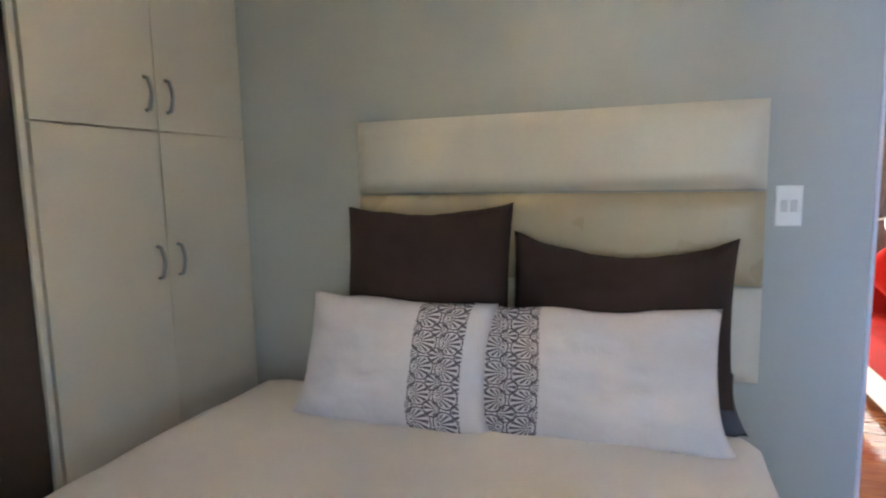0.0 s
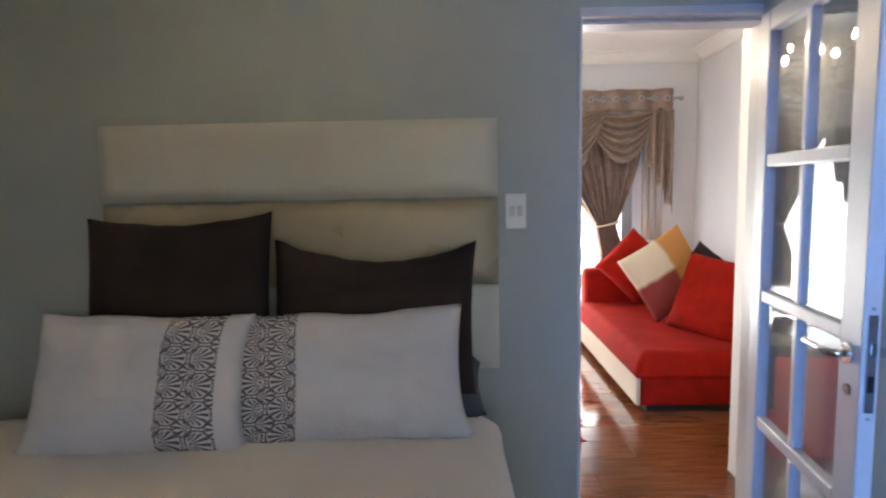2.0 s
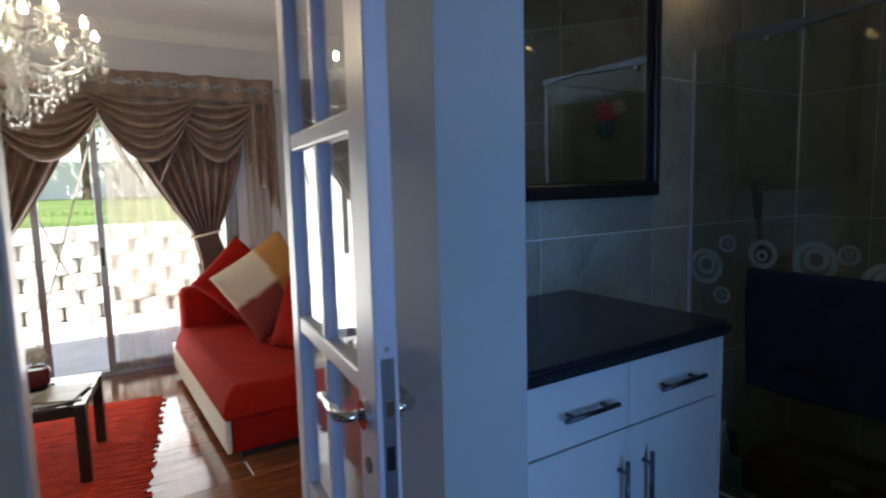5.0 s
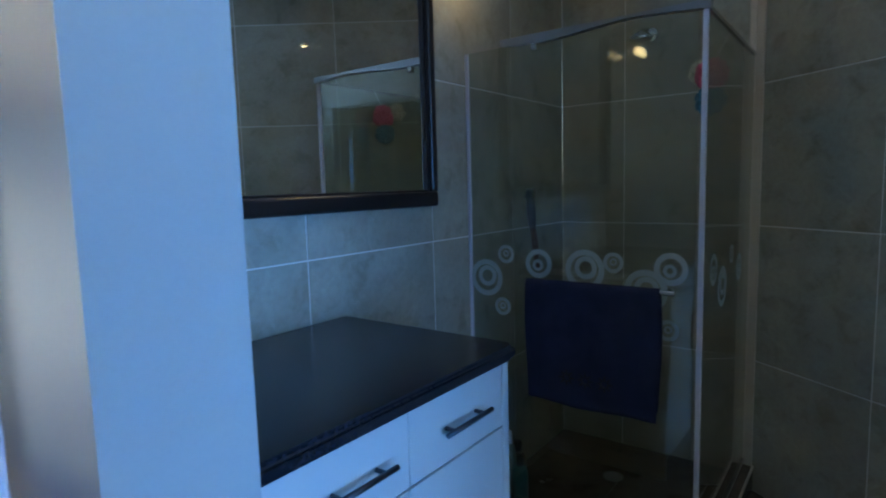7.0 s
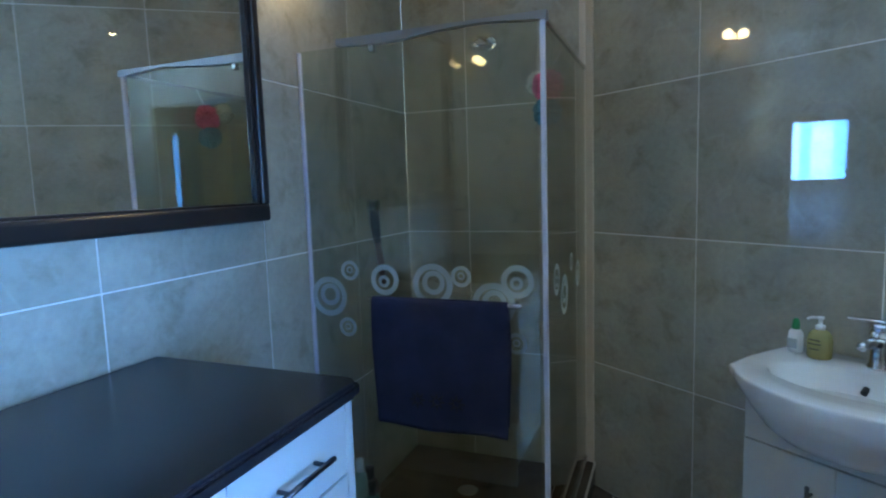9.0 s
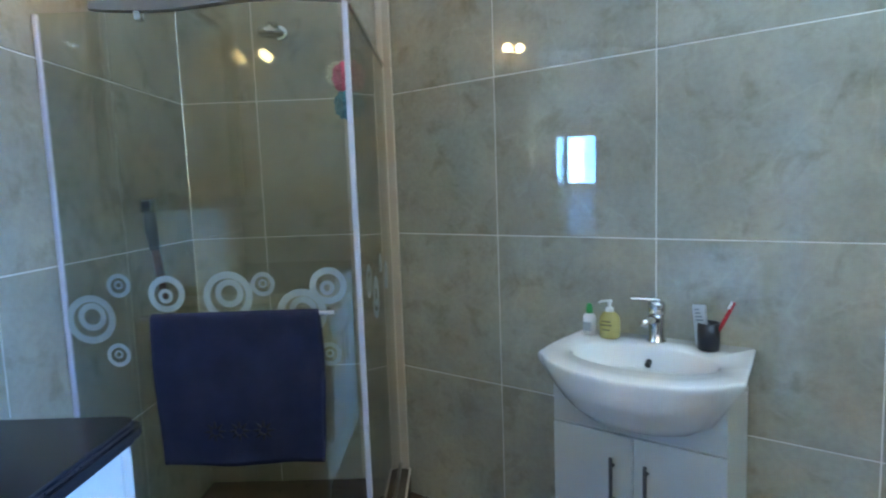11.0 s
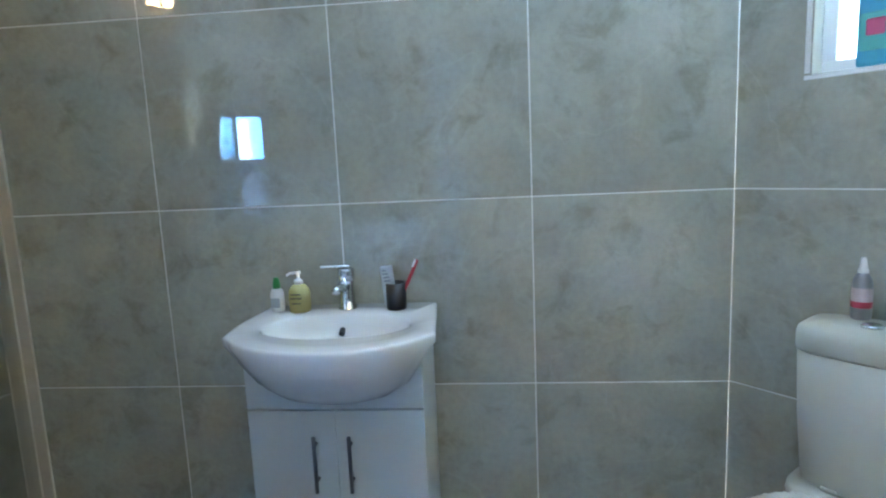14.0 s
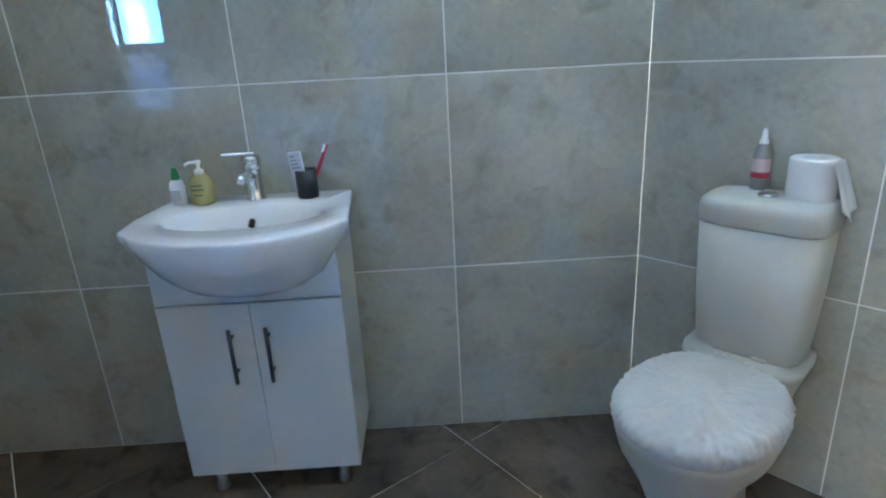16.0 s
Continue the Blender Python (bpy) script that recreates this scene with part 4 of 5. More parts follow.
def make_puff():
    pf = holder("bath_puff", pose(3.19, 1.268, 1.745), "pink, blue and cream mesh bath puffs hung together", "bath puff")
    rnd = random.Random(5)
    for name, c, colour, r in (("puff", (0, 0, 0.042), (0.78, 0.16, 0.27), 0.055), ("puff", (0.005, 0.004, -0.05), (0.08, 0.26, 0.36), 0.050), ("puff", (0.055, 0.045, 0.062), (0.62, 0.60, 0.45), 0.045)):
        bm = bmesh.new()
        bmesh.ops.create_icosphere(bm, subdivisions=5, radius=r)
        for v in bm.verts:
            k = noise.noise(v.co * 75 + Vector(c) * 40) + 0.8 * noise.noise(v.co * 190)
            v.co = v.co * (1 + 0.20 * k) + Vector(c)
        part(name, bm, pbr(name + "_mesh", colour, 0.7, vary=0.3, big=20, fine=200, relief=0.5), pf)
    part("cord", tube([(0, 0, 0.08), (0, -0.03, 0.13), (0, -0.058, 0.182)], 0.0012, 6), WHITE_PLASTIC, pf)


make_puff()
# ---------------------------------------------------------------- basin, toilet


def make_vanity():
    M = BASIN_M @ pose(1.195, 0, 0)
    c = holder("vanity_cabinet", M, "white vanity cabinet with two closed doors on short legs", "vanity cabinet")
    w = 0.252
    part("body", box(-w, w, -0.285, -0.006, 0.088, 0.80, 0.002), WHITE_MEL, c)
    part("apron", box(-w, w, -0.30, -0.286, 0.648, 0.80, 0.0015), WHITE_MEL, c)
    for x0, x1, hx in ((-w, -0.0012, -0.058), (0.0012, w, 0.042)):
        d = part("door", box(x0, x1, -0.302, -0.286, 0.090, 0.643, 0.0015), WHITE_MEL, c)
        bar_handle(d, (hx, -0.302, 0.412), (hx, -0.302, 0.578), (0, -0.026, 0), 0.0058)
    for x in (-0.19, 0.19):
        for y in (-0.25, -0.05):
            part("leg", lathe([(0.016, 0), (0.02, 0.004), (0.02, 0.02), (0.015, 0.03), (0.015, 0.089)], 14, (x, y, 0)), STEEL, c, smooth=True)

    b = holder("basin", M, "white ceramic basin with a bowed front, on the vanity", "basin")
    # rim outline seen from above: straight back and sides, corners forward, bowed front
    front = [(0.30 * math.sin(a), -0.335 - 0.105 * (math.cos(a) - math.cos(1.15)) / (1 - math.cos(1.15))) for a in [1.15 * (1 - k / 12) for k in range(25)]]
    poly = [(-0.272, -0.004), (0.272, -0.004), (0.285, -0.15), (0.296, -0.32)] + [(x * 1.0, y) for x, y in front] + [(-0.296, -0.32), (-0.285, -0.15)]
    cx, cy = 0.0, -0.20
    n = 160

    def edge(a):
        dx, dy = math.cos(a), math.sin(a)
        best = 0.2
        for (ax, ay), (bx, by) in zip(poly, poly[1:] + poly[:1]):
            ex, ey = bx - ax, by - ay
            den = dx * ey - dy * ex
            if abs(den) < 1e-9:
                continue
            t = ((ax - cx) * ey - (ay - cy) * ex) / den
            k = ((ax - cx) * dy - (ay - cy) * dx) / den
            if t > 0 and -1e-6 <= k <= 1 + 1e-6:
                best = t
        return best
    rim = [edge(2 * math.pi * k / n) for k in range(n)]

    def ring(scale, z, narrow=1.0, ell=None):
        out = []
        for k in range(n):
            a = 2 * math.pi * k / n
            if ell:
                ex, ey, oy = ell
                x, y = ex * math.cos(a), oy + ey * math.sin(a)
            else:
                x, y = cx + rim[k] * scale * narrow * math.cos(a), cy + rim[k] * scale * math.sin(a)
                y = min(y, -0.004)
                if scale < 0.97 and a < math.pi:
                    y = max(y, min(-0.004, cy + rim[k] * math.sin(a) * (0.6 + 0.4 * scale)))
            dip = 0.020 * max(0.0, (-y - 0.22) / 0.22) if z > 0.8 and not ell else 0.0
            out.append((x, y, z - dip))
        return out
    rings = [ring(0.30, 0.655), ring(0.46, 0.664, 0.95), ring(0.64, 0.685, 0.92), ring(0.80, 0.720, 0.90), ring(0.91, 0.762, 0.89), ring(0.965, 0.802, 0.91), ring(0.988, 0.832, 0.96), ring(0.997, 0.852), ring(1.0, 0.866), ring(0.998, 0.871), ring(0.99, 0.875), ring(0.965, 0.876),
             ring(0, 0.870, ell=(0.222, 0.135, -0.232)), ring(0, 0.862, ell=(0.213, 0.128, -0.232)), ring(0, 0.83, ell=(0.20, 0.118, -0.230)), ring(0, 0.79, ell=(0.165, 0.098, -0.226)), ring(0, 0.762, ell=(0.10, 0.06, -0.22)), ring(0, 0.752, ell=(0.02, 0.02, -0.215))]
    bm = bmesh.new()
    vr = [[bm.verts.new(p) for p in r] for r in rings]
    for a, c2 in zip(vr, vr[1:]):
        for k in range(n):
            bm.faces.new((a[k], a[(k + 1) % n], c2[(k + 1) % n], c2[k]))
    bm.faces.new(vr[0][::-1])
    bm.faces.new(vr[-1])
    part("bowl", bm, CERAMIC, b, smooth=True)
    part("overflow", rod((-0.012, -0.1300, 0.812), (-0.012, -0.112, 0.822), 0.0095, 20), BLACK_PLASTIC, b, "dark round overflow hole")
    part("waste", lathe([(0.0, 0), (0.022, 0), (0.022, 0.004), (0.015, 0.006), (0, 0.006)], 20, (0, -0.215, 0.752)), CHROME, b)

    t = holder("basin_mixer_tap", M @ pose(-0.005, -0.06, 0.874), "chrome single-lever mixer tap on the basin", "tap")
    part("body", lathe([(0.029, 0), (0.029, 0.005), (0.0245, 0.010), (0.0235, 0.080), (0.0235, 0.090)], 28), CHROME, t, smooth=True)
    part("head", lathe([(0.0235, 0.091), (0.027, 0.095), (0.027, 0.124), (0.0235, 0.130), (0.012, 0.132)], 28), CHROME, t, smooth=True)
    part("spout", tube([(0, -0.010, 0.070), (-0.006, -0.045, 0.080), (-0.010, -0.085, 0.078), (-0.011, -0.092, 0.068)], [0.016, 0.0145, 0.013, 0.012], 14), CHROME, t, smooth=True)
    bm = box(-0.080, 0.012, -0.011, 0.011, -0.004, 0.004, 0.003)
    bmesh.ops.transform(bm, matrix=pose(0, 0, 0.137, 0, 3, 22), verts=bm.verts[:])
    part("lever", bm, CHROME, t, smooth=True)

    TOP = 0.8755
    SOAP = pbr("clear_yellow_soap", (0.80, 0.70, 0.30), 0.08, vary=0.05, relief=0)
    SOAP.node_tree.nodes["Principled BSDF"].inputs["Transmission Weight"].default_value = 0.55
    # small bottles and cup
    s1 = holder("bottle", M @ pose(-0.225, -0.075, TOP), "small white plastic bottle with a green cap", "bottle")
    part("body", lathe([(0.018, 0), (0.021, 0.003), (0.021, 0.055), (0.018, 0.066), (0.011, 0.074)], 20), WHITE_PLASTIC, s1, smooth=True)
    part("cap", lathe([(0.012, 0.073), (0.012, 0.085), (0.008, 0.104), (0.006, 0.107)], 16), pbr("green_plastic", (0.02, 0.26, 0.07), 0.35), s1, "green cap", True)
    part("label", box(-0.014, 0.014, -0.0222, -0.019, 0.015, 0.045), pbr("grey_label", (0.42, 0.45, 0.46), 0.5), s1)
    s2 = holder("soap_dispenser", M @ pose(-0.150, -0.085, TOP), "clear pump bottle of yellow hand soap", "soap dispenser")
    part("body", lathe([(0.030, 0), (0.034, 0.004), (0.035, 0.05), (0.032, 0.07), (0.022, 0.084), (0.013, 0.088)], 24), SOAP, s2, smooth=True)
    part("pump", lathe([(0.013, 0.088), (0.013, 0.100), (0.005, 0.102), (0.005, 0.118), (0.009, 0.119), (0.009, 0.126)], 16), WHITE_PLASTIC, s2, smooth=True)
    part("nozzle", tube([(0, 0, 0.123), (-0.022, -0.014, 0.123), (-0.030, -0.019, 0.117)], 0.004, 8), WHITE_PLASTIC, s2)
    for z, wd in ((0.058, 0.030), (0.046, 0.036), (0.030, 0.026)):
        part("label_line", box(-wd / 2, wd / 2, -0.0362, -0.033, z, z + 0.004), pbr("label_ink", (0.10, 0.09, 0.04), 0.6), s2)
    s3 = holder("toothbrush_cup", M @ pose(0.152, -0.075, TOP), "black plastic cup holding a toothbrush and toothpaste", "cup")
    part("cup", lathe([(0.0, 0), (0.030, 0), (0.031, 0.004), (0.033, 0.082), (0.030, 0.082), (0.028, 0.008), (0.0, 0.008)], 24), BLACK_PLASTIC, s3, smooth=True)
    tp = holder("toothpaste_tube", M @ pose(0.137, -0.078, TOP + 0.012, 6, -4, 0), "white toothpaste tube with grey print, standing in the cup", "toothpaste")
    part("tube", box(-0.019, 0.019, -0.008, 0.008, 0.0, 0.125, 0.004), pbr("pale_grey_tube", (0.52, 0.55, 0.58), 0.3, vary=0.1), tp)
    for k in range(4):
        part("print", box(-0.012, 0.010 - 0.003 * k, -0.0092, -0.0078, 0.078 + 0.011 * k, 0.083 + 0.011 * k), pbr("grey_print", (0.24, 0.27, 0.30), 0.5), tp)
    tb = holder("toothbrush", M @ pose(0.160, -0.07, TOP + 0.010, 10, 24, 0), "red toothbrush standing in the cup", "toothbrush")
    part("handle", tube([(0, 0, 0), (0.0, 0, 0.08), (0.002, 0, 0.16)], [0.005, 0.006, 0.0045], 8), pbr("red_plastic", (0.45, 0.02, 0.03), 0.3), tb, smooth=True)
    part("bristles", box(-0.007, 0.001, -0.004, 0.004, 0.135, 0.158), WHITE_PLASTIC, tb)


make_vanity()


def make_toilet():
    M = TOILET_M @ pose(0.400, -0.012, 0)
    t = holder("toilet", M, "white close-coupled ceramic toilet with a fluffy white seat cover", "toilet")

    def loft(rings, n=40, cap=True):
        bm = bmesh.new()
        vr = []
        for cx, cy, ex, ey, z, p in rings:
            r = []
            for k in range(n):
                a = 2 * math.pi * k / n
                ca, sa = math.cos(a), math.sin(a)
                r.append(bm.verts.new((cx + ex * math.copysign(abs(ca) ** p, ca), cy + ey * math.copysign(abs(sa) ** p, sa), z)))
            vr.append(r)
        for a, b in zip(vr, vr[1:]):
            for k in range(n):
                bm.faces.new((a[k], a[(k + 1) % n], b[(k + 1) % n], b[k]))
        bm.faces.new(vr[0][::-1])
        bm.faces.new(vr[-1])
        return bm
    cy = -0.095
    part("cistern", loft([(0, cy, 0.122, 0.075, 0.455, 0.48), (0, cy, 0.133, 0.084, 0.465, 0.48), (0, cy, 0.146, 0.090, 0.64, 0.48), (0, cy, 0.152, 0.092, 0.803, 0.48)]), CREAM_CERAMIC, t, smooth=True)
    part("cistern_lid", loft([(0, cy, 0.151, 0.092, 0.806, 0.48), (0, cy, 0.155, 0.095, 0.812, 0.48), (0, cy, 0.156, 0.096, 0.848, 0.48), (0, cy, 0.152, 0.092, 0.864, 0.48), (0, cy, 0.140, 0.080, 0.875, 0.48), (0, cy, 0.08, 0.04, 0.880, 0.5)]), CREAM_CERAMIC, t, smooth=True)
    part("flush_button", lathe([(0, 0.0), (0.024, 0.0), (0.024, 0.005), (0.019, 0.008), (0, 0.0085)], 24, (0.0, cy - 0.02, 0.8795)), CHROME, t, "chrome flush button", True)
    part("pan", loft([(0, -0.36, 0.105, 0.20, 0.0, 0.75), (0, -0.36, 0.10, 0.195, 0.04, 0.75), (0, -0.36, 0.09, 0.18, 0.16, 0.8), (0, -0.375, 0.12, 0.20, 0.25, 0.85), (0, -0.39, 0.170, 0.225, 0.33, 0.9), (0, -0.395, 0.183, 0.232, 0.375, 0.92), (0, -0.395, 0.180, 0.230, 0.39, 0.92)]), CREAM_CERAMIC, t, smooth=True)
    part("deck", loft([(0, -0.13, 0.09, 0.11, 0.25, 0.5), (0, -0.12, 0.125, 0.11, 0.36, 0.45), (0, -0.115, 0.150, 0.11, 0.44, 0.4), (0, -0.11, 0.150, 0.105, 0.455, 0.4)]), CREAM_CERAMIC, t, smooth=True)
    # fluffy cover over the closed seat: fine uneven pile
    prof = [(0.90, 0.392), (0.965, 0.396), (0.99, 0.404), (1.0, 0.412), (1.005, 0.420), (1.0, 0.428), (0.985, 0.436), (0.96, 0.443), (0.925, 0.449), (0.88, 0.453)] + [(0.88 - 0.04 * k, 0.453 + 0.008 * (1 - (1 - k / 21) ** 2)) for k in range(1, 22)]
    bm = loft([(0, -0.40, 0.188 * q, 0.238 * q, z, 0.95) for q, z in prof], 220)
    for v in bm.verts:
        d = Vector((v.co.x / 0.194, (v.co.y + 0.40) / 0.245, 0.0))
        side = min(1.0, d.length) ** 6
        out = (d.normalized() * side + Vector((0, 0, 1 - 0.6 * side))).normalized() if d.length > 0.01 else Vector((0, 0, 1))
        v.co += out * (0.0045 * noise.noise(v.co * 160) * (0.45 + 0.75 * side) + 0.005 * noise.noise(v.co * 70) + 0.005 * abs(noise.noise(v.co * 380)) * side)
    part("seat_cover", bm, pbr("white_plush", (0.60, 0.585, 0.53), 1.0, vary=0.06, big=14, fine=260, relief=0.12, sheen=0.3), t, "fluffy white plush lid cover", True)
    for x in (-0.05, 0.05):
        part("seat_hinge", rod((x - 0.018, -0.175, 0.462), (x + 0.018, -0.175, 0.462), 0.007, 12), CREAM_CERAMIC, t)

    can = holder("air_freshener", M @ pose(-0.045, cy + 0.045, 0.8795), "silver spray can with a red and white label", "spray can")
    part("can", lathe([(0.020, 0), (0.022, 0.004), (0.022, 0.088), (0.019, 0.104), (0.013, 0.114), (0.011, 0.118)], 24), STEEL, can, "brushed silver can", True)
    part("cap", lathe([(0.011, 0.117), (0.0115, 0.124), (0.0085, 0.130), (0.0065, 0.150), (0.004, 0.156)], 16), WHITE_PLASTIC, can, "small pointed white spray cap", True)
    part("label", lathe([(0.0222, 0.030), (0.0225, 0.031), (0.0225, 0.080), (0.0222, 0.081)], 24), pbr("pale_pink_label", (0.62, 0.52, 0.53), 0.4), can)
    part("label_mark", lathe([(0.0225, 0.031), (0.0229, 0.033), (0.0229, 0.044), (0.0225, 0.047)], 24), pbr("red_label", (0.52, 0.05, 0.09), 0.4), can, "red band on the label")
    roll = holder("toilet_roll", M @ pose(0.078, cy + 0.03, 0.874), "white toilet roll standing on the cistern, its end hanging down", "toilet roll")
    part("roll", lathe([(0.018, 0.004), (0.053, 0.0), (0.054, 0.004), (0.054, 0.098), (0.050, 0.102), (0.022, 0.102), (0.020, 0.096), (0.020, 0.02)], 32), pbr("tissue_paper", (0.66, 0.65, 0.64), 0.9, vary=0.04, fine=120, relief=0.3), roll, smooth=True)

    def fn(u, v):
        x = 0.051 + 0.030 * u + 0.012 * u * math.sin(v * 6)
        w = 0.046 * (1 - 0.35 * u)
        return (x + 0.02 * u * v, -0.012 - w + 2 * w * v + 0.004 * math.sin(v * 9 + u * 4), 0.098 - (0.11 + 0.03 * math.sin(v * 3.1)) * u ** 1.2)
    part("loose_end", sheet(fn, 12, 8, 0.0006), pbr("tissue_sheet", (0.66, 0.65, 0.64), 0.9, vary=0.04, fine=120, relief=0.3), roll, smooth=True)


make_toilet()

# things on the bathroom window sill
sb = holder("detergent_bottle", TOILET_M @ pose(0.33, 0.03, 1.501), "blue cleaning bottle with a pink and white label on the sill", "bottle")
part("body", box(-0.045, 0.045, -0.02, 0.02, 0, 0.19, 0.012, 3), pbr("sky_blue_plastic", (0.05, 0.38, 0.55), 0.3), sb)
part("cap", lathe([(0.018, 0.19), (0.018, 0.215), (0.012, 0.222)], 16), WHITE_PLASTIC, sb)
part("label", box(-0.036, 0.036, -0.022, -0.019, 0.04, 0.13, 0.003), pbr("teal_label", (0.10, 0.48, 0.44), 0.4), sb)
part("label_mark", box(-0.022, 0.018, -0.0235, -0.021, 0.075, 0.115, 0.004), pbr("pink_mark", (0.62, 0.10, 0.20), 0.4), sb)

# warm wall lamp above the mirror and ceiling lamp in the bedroom, both lit
WARM = (1.0, 0.70, 0.36)
BULB = glow_mat("warm_bulb", WARM, 5.0)
BULB_DIM = glow_mat("warm_spot_bulb", WARM, 10.0)
BULB_BRIGHT = glow_mat("warm_ceiling_bulb", (1.0, 0.74, 0.42), 120.0)


def make_wall_lamp():
    w = holder("wall_lamp", pose(2.70, WALL_Y - 0.006, 2.24), "twin-bulb wall lamp, lit, above the mirror", "lamp")
    part("base", box(-0.06, 0.06, -0.025, 0, -0.03, 0.03, 0.006), CHROME, w)
    for x in (-0.042, 0.042):
        part("socket", rod((x, -0.02, 0), (x, -0.06, -0.005), 0.010, 16), CHROME, w)
        bm = bmesh.new()
        bmesh.ops.create_uvsphere(bm, u_segments=20, v_segments=12, radius=0.029, matrix=Matrix.Translation((x, -0.08, -0.008)))
        part("bulb", bm, BULB, w, "glowing warm bulb", True)
    return w


make_wall_lamp()
cl = holder("ceiling_lamp", pose(-0.38, 0.75, CEIL), "ceiling lamp, lit warm, with an added bowl that blocks its downward light", "lamp")
part("canopy", lathe([(0.06, 0), (0.06, -0.012), (0.02, -0.03), (0.02, -0.05)], 24), CHROME, cl, smooth=True)
bmx = bmesh.new()
bmesh.ops.create_uvsphere(bmx, u_segments=20, v_segments=12, radius=0.035, matrix=Matrix.Translation((0, 0, -0.085)))
part("bulb", bmx, BULB_BRIGHT, cl, "glowing warm bulb", True)
# unseen bowl, added so the bulb reaches lower walls only by ceiling bounce
part("bowl", lathe([(0.01, -0.150), (0.06, -0.146), (0.12, -0.125), (0.165, -0.092), (0.170, -0.086), (0.164, -0.088), (0.118, -0.120), (0.06, -0.141), (0.01, -0.145)], 40), WHITE_PLASTIC, cl, "opaque white bowl added to block downward light", True)
part("stem", rod((0, 0, -0.146), (0, 0, -0.11), 0.006, 10), CHROME, cl)
dl = holder("bathroom_downlight", pose(1.93, 1.15, CEIL - 0.002), "small round chrome ceiling spotlight, lit warm", "lamp")
part("ring", lathe([(0.030, 0.0), (0.045, -0.002), (0.045, -0.008), (0.036, -0.014), (0.030, -0.010)], 28), CHROME, dl, smooth=True)
part("bulb", lathe([(0.002, -0.022), (0.018, -0.018), (0.026, -0.008), (0.028, -0.001)], 24), BULB_DIM, dl, "glowing warm bulb", True)
# ---------------------------------------------------------------- lounge


def make_sofa():
    s = holder("sofa", pose(0, 0, 0), "red suede chaise sofa with cream leather base sides", "sofa")
    x0, x1, y0, y1 = 1.17, 2.30, 3.57, 5.42
    part("base", box(x0 + 0.03, x1, y0, y1, 0.05, 0.24, 0.02), RED_SUEDE, s)
    part("side_panel", box(x0, x0 + 0.028, y0 + 0.01, y1 - 0.02, 0.05, 0.25, 0.012), CREAM_LEATHER, s, "cream leather side panel")
    part("plinth", box(x0 + 0.08, x1 - 0.05, y0 + 0.06, y1 - 0.05, 0.0, 0.05), BLACK_WOOD, s)

    def seat(u, v):
        x, y = x0 - 0.01 + u * (x1 - x0 - 0.25), y0 - 0.012 + v * (y1 - 0.2 - y0)
        e = min(u, 1 - u) * (x1 - x0 - 0.25)
        f = min(v * (y1 - 0.2 - y0), 0.3)
        t = min(1, e / 0.09) * math.pi / 2
        k = min(1, f / 0.09) * math.pi / 2
        return (x, y, 0.25 + 0.135 * min(math.sin(t) ** 0.6, math.sin(k) ** 0.6) + 0.008 * noise.noise(Vector((x * 4, y * 4, 0))))
    bm = sheet(seat, 40, 60)
    add_box(bm, x0 - 0.005, x1 - 0.25, y0 - 0.008, y1 - 0.2, 0.235, 0.262, 0.006)
    part("seat_cushion", bm, RED_SUEDE, s, smooth=True)
    part("arm", box(x0 + 0.06, x1, y1 - 0.2, y1, 0.24, 0.68, 0.06, 4), RED_SUEDE, s, smooth=True)
    part("backrest", box(x1 - 0.24, x1, y0 + 0.02, y1 - 0.2, 0.24, 0.66, 0.06, 4), RED_SUEDE, s, smooth=True)


make_sofa()
tagged(link("sofa_cushion", cushion_mesh(0.44, 0.44, 0.14, 0.05, 81, 22), DARK_FABRIC, smooth=True, m=pose(1.94, 4.42, 0.70, -16, 30, -58)), "dark brown scatter cushion tucked behind the others", "cushion", "cushions on the sofa")
tagged(link("sofa_cushion", cushion_mesh(0.48, 0.48, 0.16, 0.05, 51, 26), RED_SUEDE, smooth=True, m=pose(1.62, 5.06, 0.73, -16, 43, -20)), "red suede scatter cushion standing on a corner", "cushion", "cushions on the sofa")
tagged(link("sofa_cushion", cushion_mesh(0.58, 0.58, 0.18, 0.05, 61, 26), RED_SUEDE, smooth=True, m=pose(1.86, 4.08, 0.630, -20, 6, -60)), "red suede back cushion leaning on the backrest", "cushion", "cushions on the sofa")


def patch_cloth():
    """Cream, ochre and rust cloth in diagonal fields."""
    m, n, l, b = nodes_of("patchwork_cloth")
    uv, sep = n.new("ShaderNodeUVMap"), n.new("ShaderNodeSeparateXYZ")
    l.new(uv.outputs[0], sep.inputs[0])
    f = noise_tex(n, l, coords(n, l), 9, 4)
    ad = n.new("ShaderNodeMath")
    ad.operation, ad.inputs[2].default_value = "MULTIPLY_ADD", 0.0
    ad.inputs[1].default_value = 0.10
    l.new(f, ad.inputs[0])
    a2, a3 = n.new("ShaderNodeMath"), n.new("ShaderNodeMath")
    a2.operation = a3.operation = "ADD"
    l.new(ad.outputs[0], a2.inputs[0])
    l.new(sep.outputs[0], a2.inputs[1])
    l.new(ad.outputs[0], a3.inputs[0])
    l.new(sep.outputs[1], a3.inputs[1])
    cream, rust, ochre = (0.66, 0.55, 0.37), (0.24, 0.03, 0.018), (0.46, 0.20, 0.045)
    left = ramp(n, l, a2.outputs[0], [(0.48, (1, 1, 1)), (0.54, (0, 0, 0))])
    top = ramp(n, l, a3.outputs[0], [(0.62, (0, 0, 0)), (0.67, (1, 1, 1))])
    l.new(mix(n, l, top, mix(n, l, left, rust, cream), ochre), b.inputs["Base Color"])
    b.inputs["Roughness"].default_value = 0.7
    bump(n, l, b, f, 0.2, 0.004)
    return m


